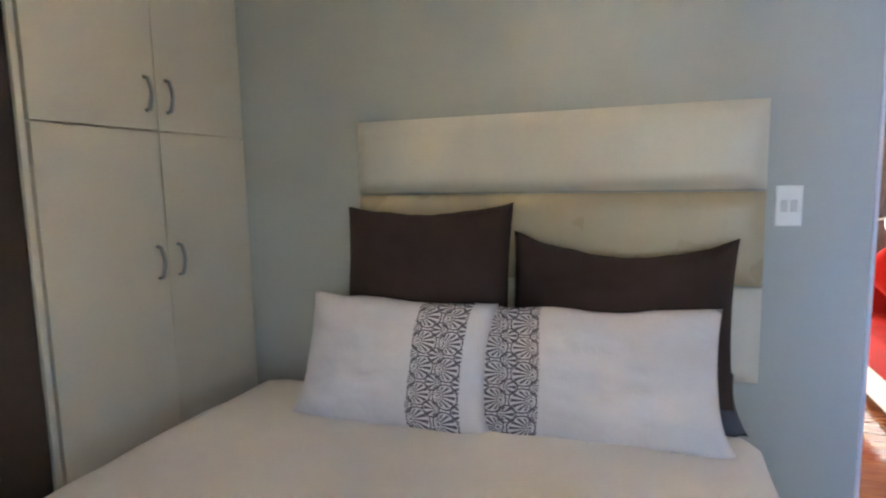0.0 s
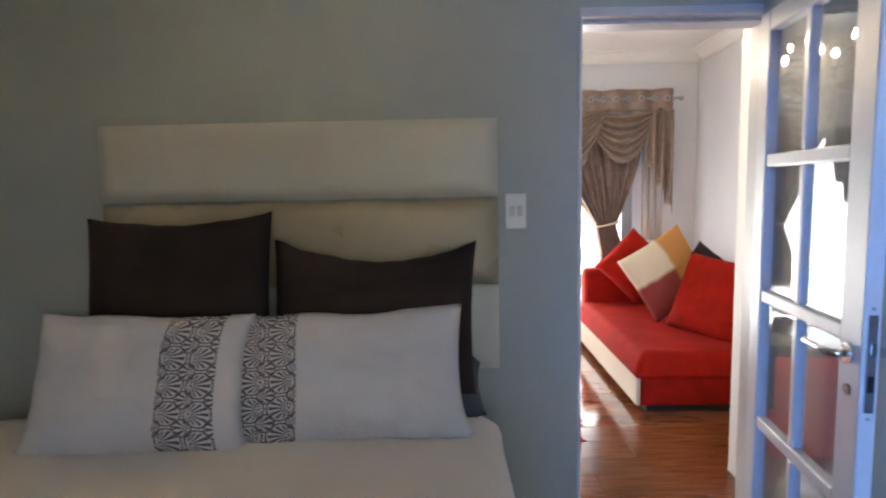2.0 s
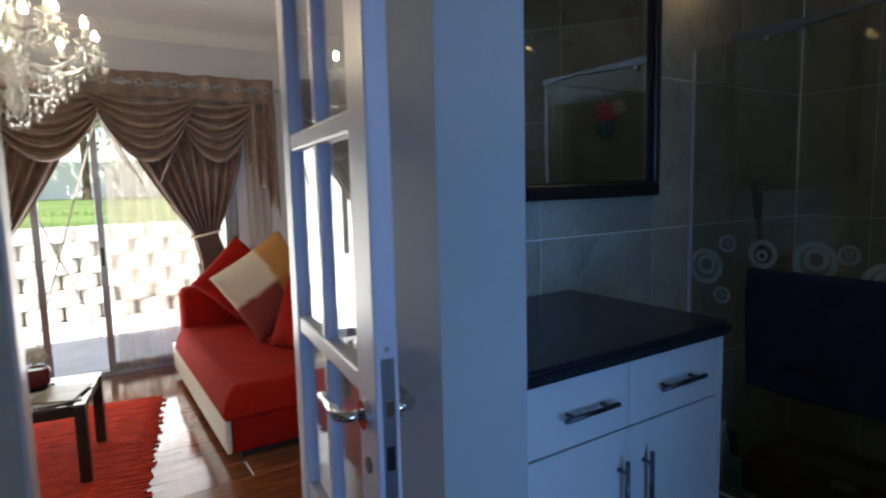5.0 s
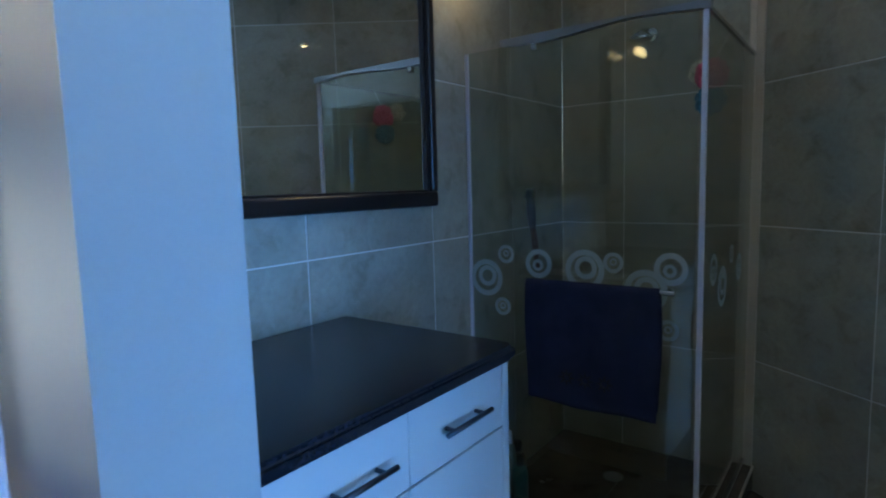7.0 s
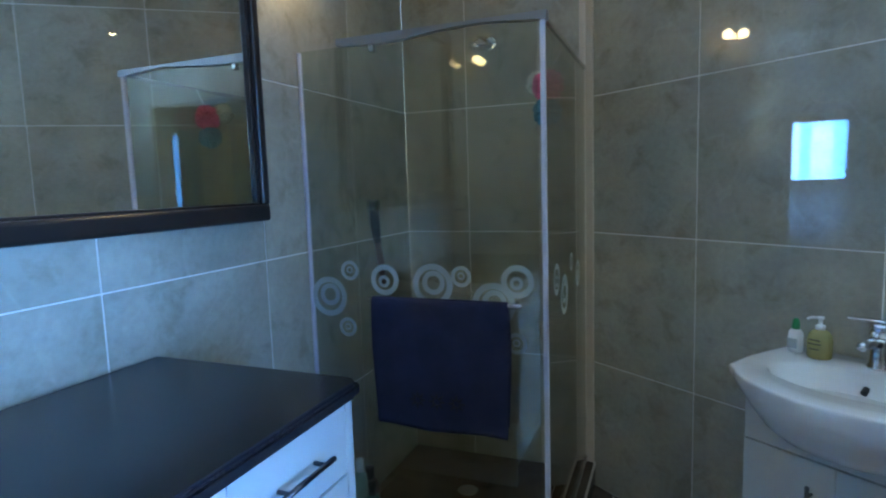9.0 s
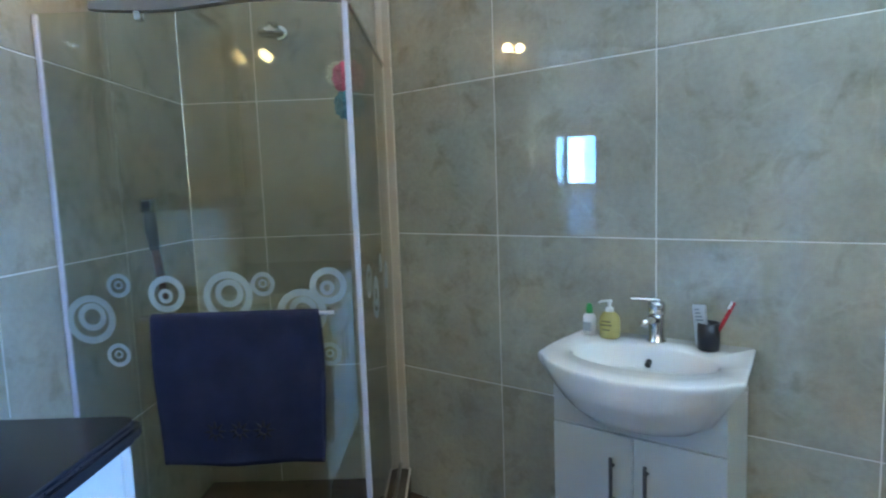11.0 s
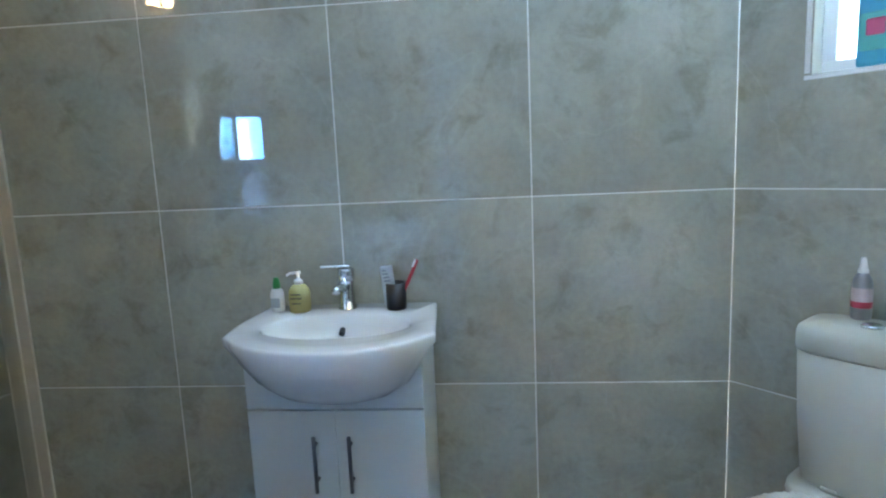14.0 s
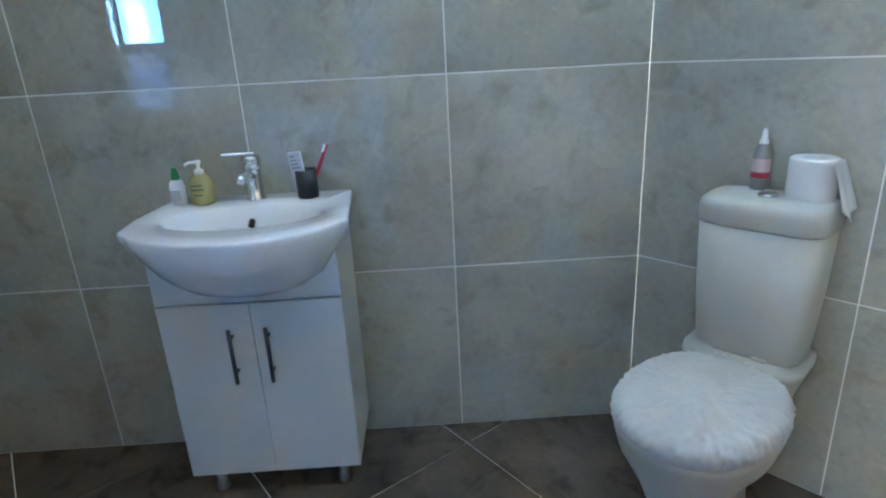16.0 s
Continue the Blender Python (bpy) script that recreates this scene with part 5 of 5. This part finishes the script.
tagged(link("sofa_cushion", cushion_mesh(0.56, 0.56, 0.16, 0.05, 71, 30), patch_cloth(), smooth=True, m=pose(1.69, 4.50, 0.745, -18, 58, -14)), "cream, ochre and rust patchwork cushion", "cushion", "cushions on the sofa")

RUG_M = pose(0.17, 4.12, 0.0, 0, 0, -9.4)


def make_rug():
    w, L = 1.45, 1.84
    r = holder("rug", RUG_M, "red woven rag rug with rough ribs and edges", "rug")
    rnd = random.Random(4)
    n = 58
    for k in range(n):
        y = -L / 2 + (k + 0.5) * L / n
        pts = []
        for i in range(13):
            x = -w / 2 + w * i / 12 + (rnd.uniform(-0.02, 0.02) if i in (0, 12) else 0)
            pts.append((x, y + rnd.uniform(-0.004, 0.004), 0.010 + rnd.uniform(-0.002, 0.003)))
        bm = tube(pts, [rnd.uniform(0.015, 0.019) * (1 if 0 < i < 12 else 0.7) for i in range(13)], 6)
        for v in bm.verts:
            v.co.z = max(0.0005, v.co.z * 0.40)
        part("rib", bm, RUG_MAT, r, smooth=True)


make_rug()


def make_table():
    M = pose(0.20, 4.10, 0.018, 0, 0, -9.4)
    t = holder("coffee_table", M, "low dark wood coffee table with a glass top", "coffee table")
    w, d, h = 0.86, 0.54, 0.39
    for x in (-w / 2 + 0.025, w / 2 - 0.025):
        for y in (-d / 2 + 0.025, d / 2 - 0.025):
            part("leg", box(x - 0.025, x + 0.025, y - 0.025, y + 0.025, 0.0, h - 0.01, 0.004), BLACK_WOOD, t)
    for y in (-d / 2 + 0.02, d / 2 - 0.02):
        part("apron", box(-w / 2 + 0.05, w / 2 - 0.05, y - 0.012, y + 0.012, h - 0.06, h - 0.012, 0.003), BLACK_WOOD, t)
    for x in (-w / 2 + 0.02, w / 2 - 0.02):
        part("apron", box(x - 0.012, x + 0.012, -d / 2 + 0.05, d / 2 - 0.05, h - 0.06, h - 0.012, 0.003), BLACK_WOOD, t)
    part("glass_top", box(-w / 2, w / 2, -d / 2, d / 2, h - 0.009, h, 0.003), pbr("smoked_glass", (0.05, 0.06, 0.06), 0.03, vary=0.05, relief=0, coat=0.6), t, "smoked glass top")
    v = holder("flower_pot", M @ pose(0.16, 0.13, h + 0.001), "small dark red pot with a white flower head", "flower pot")
    part("pot", lathe([(0.045, 0), (0.06, 0.02), (0.062, 0.09), (0.055, 0.10), (0.05, 0.095)], 24), pbr("dark_red_glaze", (0.12, 0.012, 0.015), 0.2), v, smooth=True)
    bm = bmesh.new()
    rnd = random.Random(8)
    for k in range(150):
        a, c = rnd.uniform(0, 2 * math.pi), rnd.uniform(-0.2, 1)
        s = math.sqrt(1 - c * c)
        p = Vector((0.055 * s * math.cos(a), 0.055 * s * math.sin(a), 0.145 + 0.05 * c))
        q = (p - Vector((0, 0, 0.14))).normalized()
        o = q.orthogonal().normalized() * 0.014
        bm.faces.new([bm.verts.new(p + o), bm.verts.new(p + q * 0.012 + q.cross(o)), bm.verts.new(p - o), bm.verts.new(p - q.cross(o))])
    part("flower_head", bm, pbr("white_petals", (0.78, 0.76, 0.68), 0.8), v, "white petals")
    for a, x, y, z, r, col in (("magazine", 0.28, -0.10, h + 0.001, 14, (0.62, 0.60, 0.55)), ("magazine", 0.30, -0.08, h + 0.008, -12, (0.40, 0.33, 0.22))):
        mz = tagged(link(a, box(-0.10, 0.10, -0.13, 0.13, 0, 0.006, 0.001), pbr("magazine_cover", col, 0.35, vary=0.3, big=14, fine=40), m=M @ pose(x, y, z, 0, 0, r)), "magazine lying on the glass table", "magazine", "magazines on the table")


make_table()


def make_chandelier():
    M = pose(0.46, 3.40, 1.93)
    c = holder("chandelier", M, "crystal chandelier with lit candle bulbs and many glass drops", "chandelier")
    crystal = glass_mat("crystal", (0.96, 0.95, 0.92), 0.12, 1.45)
    crystal.node_tree.nodes["Principled BSDF"].inputs["Transmission Weight"].default_value = 0.72
    part("rod", rod((0, 0, 0.20), (0, 0, CEIL + 0.05 - 1.93), 0.008, 10), CHROME, c)
    part("canopy", lathe([(0.055, 0), (0.06, 0.02), (0.02, 0.05)], 24, (0, 0, CEIL + 0.05 - 1.93 - 0.05)), CHROME, c, smooth=True)
    part("column", lathe([(0.004, -0.24), (0.03, -0.20), (0.045, -0.15), (0.02, -0.11), (0.05, -0.04), (0.055, 0.02), (0.02, 0.05), (0.03, 0.12), (0.012, 0.18), (0.02, 0.21)], 20), crystal, c, "cut glass centre column", True)
    bulb = glow_mat("candle_bulb", (1.0, 0.86, 0.62), 55.0)
    drop_bm = bmesh.new()
    rnd = random.Random(3)

    def drop(p, s):
        q = [Vector((0, 0, s)), Vector((s * 0.42, 0, 0)), Vector((0, s * 0.42, 0)), Vector((-s * 0.42, 0, 0)), Vector((0, -s * 0.42, 0)), Vector((0, 0, -s * 1.2))]
        vs = [drop_bm.verts.new(Vector(p) + v) for v in q]
        for i in range(4):
            j = (i + 1) % 4
            drop_bm.faces.new((vs[0], vs[1 + i], vs[1 + j]))
            drop_bm.faces.new((vs[5], vs[1 + j], vs[1 + i]))
    for tier, (n, R, z, ph) in enumerate(((8, 0.285, 0.02, 0.2), (5, 0.17, 0.13, 0.5))):
        for k in range(n):
            a = 2 * math.pi * k / n + ph
            ca, sa = math.cos(a), math.sin(a)
            pts = []
            for i in range(11):
                u = i / 10
                r = 0.03 + (R - 0.03) * u
                pts.append((r * ca, r * sa, z - 0.02 - 0.075 * math.sin(u * math.pi * 0.95) + 0.05 * u))
            arm = part("arm", tube(pts, 0.0075, 8), crystal, c, "curved glass arm", True)
            e = Vector(pts[-1])
            part("drip_pan", lathe([(0.004, -0.008), (0.036, 0.004), (0.040, 0.012), (0.034, 0.008), (0.004, 0.002)], 16, e), crystal, arm)
            part("candle", rod(e + Vector((0, 0, 0.004)), e + Vector((0, 0, 0.055)), 0.010, 12), WHITE_PLASTIC, arm)
            part("bulb", lathe([(0.004, 0.055), (0.010, 0.063), (0.012, 0.072), (0.008, 0.088), (0.002, 0.102)], 14, e), bulb, arm, "lit flame bulb", True)
            for i in range(7):
                b = 2 * math.pi * i / 7
                drop(e + Vector((0.036 * math.cos(b), 0.036 * math.sin(b), -0.022)), rnd.uniform(0.011, 0.016))
                drop(e + Vector((0.036 * math.cos(b), 0.036 * math.sin(b), -0.054)), rnd.uniform(0.012, 0.019))
            for i in range(1, 10):
                drop(Vector(pts[i]) + Vector((0, 0, -0.022)), 0.010)
                if tier == 0:
                    drop(Vector(pts[i]) + Vector((0, 0, -0.045)), 0.013)
    for R, z, n in ((0.20, -0.11, 26), (0.16, -0.15, 22), (0.115, -0.19, 18), (0.07, -0.225, 12), (0.03, -0.26, 6), (0.10, 0.10, 16), (0.07, 0.20, 12)):
        for k in range(n):
            a = 2 * math.pi * k / n + z * 9
            drop((R * math.cos(a), R * math.sin(a), z + rnd.uniform(-0.006, 0.006)), 0.017)
            drop((R * math.cos(a), R * math.sin(a), z + 0.03), 0.009)
    d = part("crystal_drop", drop_bm, crystal, c, "hanging cut glass drops")
    d["kind"] = "stuff"


make_chandelier()

CUR_Y = 5.50


def make_curtains():
    top = 2.30
    cx = 0.80
    cs = holder("curtain", pose(0, 0, 0), "taupe jacquard curtains with eyelet heading, swags and tied-back drapes", "curtain")
    x0, x1 = cx - 1.28, cx + 1.28
    pole = part("curtain_pole", rod((x0 - 0.1, CUR_Y - 0.02, top - 0.085), (x1 + 0.06, CUR_Y - 0.02, top - 0.085), 0.013, 14), STEEL, cs)
    part("finial", lathe([(0.012, 0), (0.025, 0.015), (0.02, 0.03), (0.0, 0.036)], 14), STEEL, pole, m=Matrix.Translation((x1 + 0.06, CUR_Y - 0.02, top - 0.085)) @ pose(0, 0, 0, 0, 90, 0))

    def heading(u, v):
        x = x0 + u * (x1 - x0)
        return (x, CUR_Y - 0.02 + 0.022 * math.sin(u * 2 * math.pi * 11), top - 0.20 * v + 0.004 * math.sin(u * 40))
    part("heading", sheet(heading, 180, 6, 0.004), CURTAIN, cs, "pleated eyelet heading", True)
    n = 22
    for k in range(n):
        x = x0 + (k + 0.5) * (x1 - x0) / n
        bm = tube([(0.024 * math.cos(a), 0, 0.024 * math.sin(a)) for a in [2 * math.pi * i / 16 for i in range(16)]], 0.0075, 8, True)
        part("eyelet", bm, STEEL, cs, "shiny metal eyelet", True, Matrix.Translation((x, CUR_Y - 0.040, top - 0.085)))

    def swag(xa, xb, za, depth, shift):
        def fn(u, v):
            # u along from end to end, v from the top edge down into the belly
            xx = xa + (xb - xa) * u
            cat = math.sin(math.pi * u) ** 0.85
            z = za - cat * depth * (0.12 + 0.88 * v) - 0.10 * v * (1 - cat)
            pull = 0.06 * (v - 0.5) * (1 - cat) * (1 if u < 0.5 else -1)
            y = CUR_Y - 0.05 - shift - 0.055 * v * cat - 0.028 * math.sin(v * math.pi * 2 * 5.5) * (0.35 + 0.65 * cat)
            return (xx + pull, y, z)
        part("swag", sheet(fn, 44, 66, 0.004), CURTAIN, cs, "draped swag with curved folds", True)
    swag(cx - 0.04, cx + 0.66, top - 0.17, 0.50, 0.03)
    swag(cx + 0.48, cx + 1.13, top - 0.17, 0.50, 0.0)
    swag(cx - 0.70, cx + 0.05, top - 0.17, 0.50, 0.0)
    swag(cx - 1.15, cx - 0.50, top - 0.17, 0.50, 0.03)
    for s in (1, -1):
        def drape(u, v):
            # gathered at the tie, spread at top and hem
            zt = top - 0.22
            z = zt - v * (zt - 0.03)
            tie = 1.06
            k = (zt - z) / (zt - tie)
            outer = 1.05
            if k <= 1:
                inner = 0.06 + (0.60 - 0.06) * k ** 1.25
                out = outer - 0.26 * k ** 2
            else:
                q = min(1, (k - 1) / 0.25)
                inner, out = 0.60 + 0.04 * q, outer - 0.26 + 0.08 * q
            x = cx + s * (inner + (out - inner) * u)
            amp = 0.020 + 0.012 * (1 - abs(k - 1)) if k < 2 else 0.022
            y = CUR_Y + 0.06 + amp * math.sin(u * 2 * math.pi * 9 + 0.5 * math.sin(v * 4))
            return (x, y, z)
        part("drape", sheet(drape, 130, 50, 0.003), CURTAIN, cs, "long tied-back drape", True)

        def tail(u, v):
            x = cx + s * (1.04 + 0.235 * u)
            z = (top - 0.20) - v * (0.42 + 0.52 * u + 0.03 * math.sin(u * 2 * math.pi * 3))
            y = CUR_Y - 0.06 + 0.024 * math.sin(u * 2 * math.pi * 3)
            return (x, y, z)
        part("tail", sheet(tail, 50, 24, 0.004), CURTAIN, cs, "zigzag pleated tail", True)
        loop = [(cx + s * (0.70 + 0.115 * math.cos(a)), CUR_Y + 0.055 + 0.05 * math.sin(a), 1.06 + 0.025 * math.cos(a)) for a in [2 * math.pi * i / 24 for i in range(24)]]
        part("tie_back", tube(loop, 0.010, 8, True), CREAM_CLOTH, cs, "cream cord tie-back", True)
    sheer = pane_mat("sheer_voile")
    sn, sl = sheer.node_tree.nodes, sheer.node_tree.links
    sn.clear()
    so, st_, sd, stl, sm, sm2 = sn.new("ShaderNodeOutputMaterial"), sn.new("ShaderNodeBsdfTransparent"), sn.new("ShaderNodeBsdfDiffuse"), sn.new("ShaderNodeBsdfTranslucent"), sn.new("ShaderNodeMixShader"), sn.new("ShaderNodeMixShader")
    sd.inputs[0].default_value = stl.inputs[0].default_value = (0.62, 0.53, 0.44, 1)
    sm.inputs[0].default_value, sm2.inputs[0].default_value = 0.4, 0.46
    sl.new(sd.outputs[0], sm.inputs[1])
    sl.new(stl.outputs[0], sm.inputs[2])
    sl.new(st_.outputs[0], sm2.inputs[1])
    sl.new(sm.outputs[0], sm2.inputs[2])
    sl.new(sm2.outputs[0], so.inputs[0])
    sh = holder("sheer_curtain", pose(0, 0, 0), "sheer cream voile curtain behind the drapes", "curtain")

    def voile(u, v):
        x = cx + 0.02 + 0.62 * u
        return (x, CUR_Y + 0.128 + 0.022 * math.sin(u * 2 * math.pi * 6 + math.sin(v * 3)), 2.10 - v * 2.06)
    part("voile", sheet(voile, 90, 20), sheer, sh, smooth=True)

    def bright(u, v):
        return (cx + 1.06 + 0.20 * u, CUR_Y + 0.135 + 0.010 * math.sin(u * 2 * math.pi * 3), 2.10 - v * 1.2)
    part("voile", sheet(bright, 40, 14), sheer, sh, smooth=True)


make_curtains()


def make_sliding_door():
    d = holder("sliding_door", pose(0.39, 5.70, 0), "aluminium-framed glass sliding door, partly open", "sliding door", kind="structure")
    alu = pbr("grey_aluminium", (0.36, 0.37, 0.38), 0.35, 0.8)
    for x0, x1, z0, z1 in ((-1.38, 1.38, 2.11, 2.155), (-1.38, 1.38, 0.0, 0.035), (-1.38, -1.335, 0.035, 2.11), (1.335, 1.38, 0.035, 2.11)):
        part("frame", box(x0, x1, -0.045, 0.045, z0, z1, 0.004), alu, d)
    for xa, xb, y in ((0.355, 1.335, -0.02), (-1.335, 0.0, 0.02)):
        lf = part("door_leaf", box(xa, xa + 0.05, y - 0.016, y + 0.016, 0.036, 2.109, 0.004), alu, d)
        part("stile", box(xb - 0.05, xb, y - 0.016, y + 0.016, 0.036, 2.109, 0.004), alu, lf)
        part("rail", box(xa + 0.05, xb - 0.05, y - 0.016, y + 0.016, 0.036, 0.09, 0.004), alu, lf)
        part("rail", box(xa + 0.05, xb - 0.05, y - 0.016, y + 0.016, 2.06, 2.109, 0.004), alu, lf)
        part("pane", box(xa + 0.05, xb - 0.05, y - 0.003, y + 0.003, 0.09, 2.06), PANE, lf).visible_shadow = False
    part("handle", box(0.362, 0.392, -0.075, -0.036, 0.86, 1.00, 0.006), BLACK_PLASTIC, d, "black plastic pull handle")


make_sliding_door()

# ---------------------------------------------------------------- outside
PAVING = pbr("pale_paving", (0.78, 0.76, 0.71), 0.8, vary=0.15, big=2, fine=50, relief=0.2)
STONE = pbr("pale_concrete_block", (0.80, 0.79, 0.75), 0.85, vary=0.2, big=6, fine=40, relief=0.4, random_shift=True)
patio = tagged(link("pavement", box(-6, 6, 5.83, 8.3, -0.159, -0.03), PAVING), "pale paved patio outside the sliding door", "pavement", kind="structure")
rw = tagged(link("retaining_wall", box(-6, 6, 8.46, 8.75, -0.1, 1.02), pbr("wall_core", (0.42, 0.40, 0.36), 0.9)), "retaining wall of rounded pale concrete blocks", "wall", kind="structure")
prof = [(-0.183, 0.16), (-0.174, 0.04), (-0.13, -0.05), (-0.065, -0.09), (0.0, -0.10), (0.065, -0.09), (0.13, -0.05), (0.174, 0.04), (0.183, 0.16)]
block = slab_from(prof, 0.003, 0.175)
bmesh.ops.bevel(block, geom=[e for e in block.edges if abs(e.verts[0].co.z - e.verts[1].co.z) < 1e-6 and e.calc_length() < 0.2], offset=0.014, segments=2, affect="EDGES")
first = part("block", block, STONE, rw, m=Matrix.Translation((-1.0, 8.30, -0.03)))
for row in range(6):
    for k in range(26):
        if row == 0 and k == 0:
            continue
        ob = new("block", first.data)
        ob.parent = rw
        ob.matrix_basis = Matrix.Translation((-4.2 + k * 0.37 + (0.185 if row % 2 else 0), 8.30 + row * 0.03, -0.03 + row * 0.178)) @ pose(0, 0, 0, 0, 0, random.uniform(-3, 3))
lawn_mat = pbr("sunlit_lawn", (0.13, 0.21, 0.05), 0.9, vary=0.35, big=1.2, fine=25, relief=0.6)


def lawn(u, v):
    x, y = -22 + 44 * u, 8.74 + 22 * v
    return (x, y, 1.0 + 0.02 * (y - 8.7) + 0.05 * noise.noise(Vector((x * 0.5, y * 0.5, 0))))


tagged(link("lawn", sheet(lawn, 60, 40, 0.05), lawn_mat, smooth=True), "sunlit green lawn above the retaining wall", "lawn", kind="structure")
grass = bmesh.new()
rg = random.Random(2)
for k in range(5000):
    x, y = rg.uniform(-3.5, 4.5), 8.76 + rg.random() ** 1.6 * 5
    z = 1.0 + 0.02 * (y - 8.7)
    a, h = rg.uniform(0, 6.28), rg.uniform(0.03, 0.09)
    w = Vector((math.cos(a), math.sin(a), 0)) * 0.006
    p = Vector((x, y, z - 0.02))
    grass.faces.new([grass.verts.new(p - w), grass.verts.new(p + w), grass.verts.new(p + Vector((rg.gauss(0, 0.02), rg.gauss(0, 0.02), h)))])
tagged(link("grass", grass, lawn_mat), "loose grass blades along the lawn edge", "grass", kind="stuff")
tagged(link("garden_wall", box(-22, 22, 23.0, 23.25, 1.0, 2.5), WHITE_WALL), "white boundary wall beyond the lawn", "wall", kind="structure")


def make_tree(x, y, z, h, r, seed):
    rnd = random.Random(seed)
    t = holder("tree", pose(x, y, z), "leafy green garden tree", "tree", "garden trees")
    bm = tube([(0, 0, -0.1), (0.04, 0.02, h * 0.25), (-0.02, 0.05, h * 0.5)], [0.16, 0.12, 0.08], 10)
    tips = []
    for k in range(9):
        a = 2 * math.pi * k / 9 + rnd.uniform(-0.3, 0.3)
        b = Vector((0, 0.03, h * rnd.uniform(0.3, 0.5)))
        e = Vector((r * 0.75 * math.cos(a), r * 0.75 * math.sin(a), h * rnd.uniform(0.5, 0.95)))
        add_tube(bm, [b, (b + e) / 2 + Vector((0, 0, 0.15)), e], [0.06, 0.04, 0.015], 6)
        tips += [b.lerp(e, q) for q in (0.5, 0.75, 1.0)]
    part("trunk", bm, pbr("bark", (0.10, 0.075, 0.05), 0.9, vary=0.3, fine=30, relief=0.5), t)
    lv = bmesh.new()
    for tip in tips:
        for k in range(110):
            p = tip + Vector((rnd.gauss(0, r * 0.26), rnd.gauss(0, r * 0.26), rnd.gauss(0, h * 0.10)))
            d = Vector((rnd.gauss(0, 1), rnd.gauss(0, 1), rnd.gauss(0, 0.6))).normalized()
            o = d.orthogonal().normalized() * 0.05
            d = d * 0.11
            lv.faces.new([lv.verts.new(p - d), lv.verts.new(p + o), lv.verts.new(p + d), lv.verts.new(p - o)])
    part("crown", lv, pbr("leaves", (0.055, 0.11, 0.03), 0.7, vary=0.4, big=4, fine=20), t, "dense green leaves")


for i, (x, y, h, r) in enumerate(((-6.5, 21, 6.0, 2.6), (-2.6, 22, 5.0, 2.2), (1.0, 21.5, 6.2, 2.6), (5.0, 21, 5.5, 2.4), (9.5, 22, 6.0, 2.6), (-11, 21.5, 6, 2.6))):
    make_tree(x, y, 1.2, h, r, 30 + i)

# ---------------------------------------------------------------- laid floor pieces
planks = {}
for row in range(41):
    y = -1.93 + row * 0.19
    if y > 5.60:
        break
    x = -2.39 - (row * 0.47) % 1.2
    while x < 2.48:
        a, b = max(x, -2.39), min(x + 1.2, 2.49)
        if y < WALL_Y:
            b = min(b, 1.18)
        if b - a > 0.05:
            key = round(b - a, 3)
            if key > 0.05:
                # boards nearer the sliding door: paler, coated copy that imitates its reflected sheen
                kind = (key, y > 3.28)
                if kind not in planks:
                    ob = part("plank", box(0.0008, key - 0.0008, 0.0008, 0.1892, -0.008, 0.0, 0.0015, 1), PALE_SHEEN if kind[1] else LAMINATE, floor_slab)
                    planks[kind] = ob.data
                else:
                    ob = new("plank", planks[kind])
                    ob.parent = floor_slab
                ob.location = (a, y, 0)
        x += 1.2
CUTS = [(1.185, 0, 1, 0), (0, WALL_Y - 0.004, 0, -1), (3.69, 0, -1, 0),
        (3.692, 1.205, math.sin(radians(BASIN_ANGLE)), -math.cos(radians(BASIN_ANGLE))), (2.29, -0.712, math.sin(radians(185)), -math.cos(radians(185)))]
for i in range(-4, 4):
    for j in range(-3, 6):
        x, y, s = 2.547 + i * 0.615, -0.165 + j * 0.615, 0.615
        g = 0.002
        poly = clip_poly([(x + g, y + g), (x + s - g, y + g), (x + s - g, y + s - g), (x + g, y + s - g)], CUTS)
        if len(poly) >= 3:
            part("tile", slab_from([(px - x, py - y) for px, py in poly], -0.006, 0.0), FLOOR_TILE, bath_slab, m=Matrix.Translation((x, y, 0)))
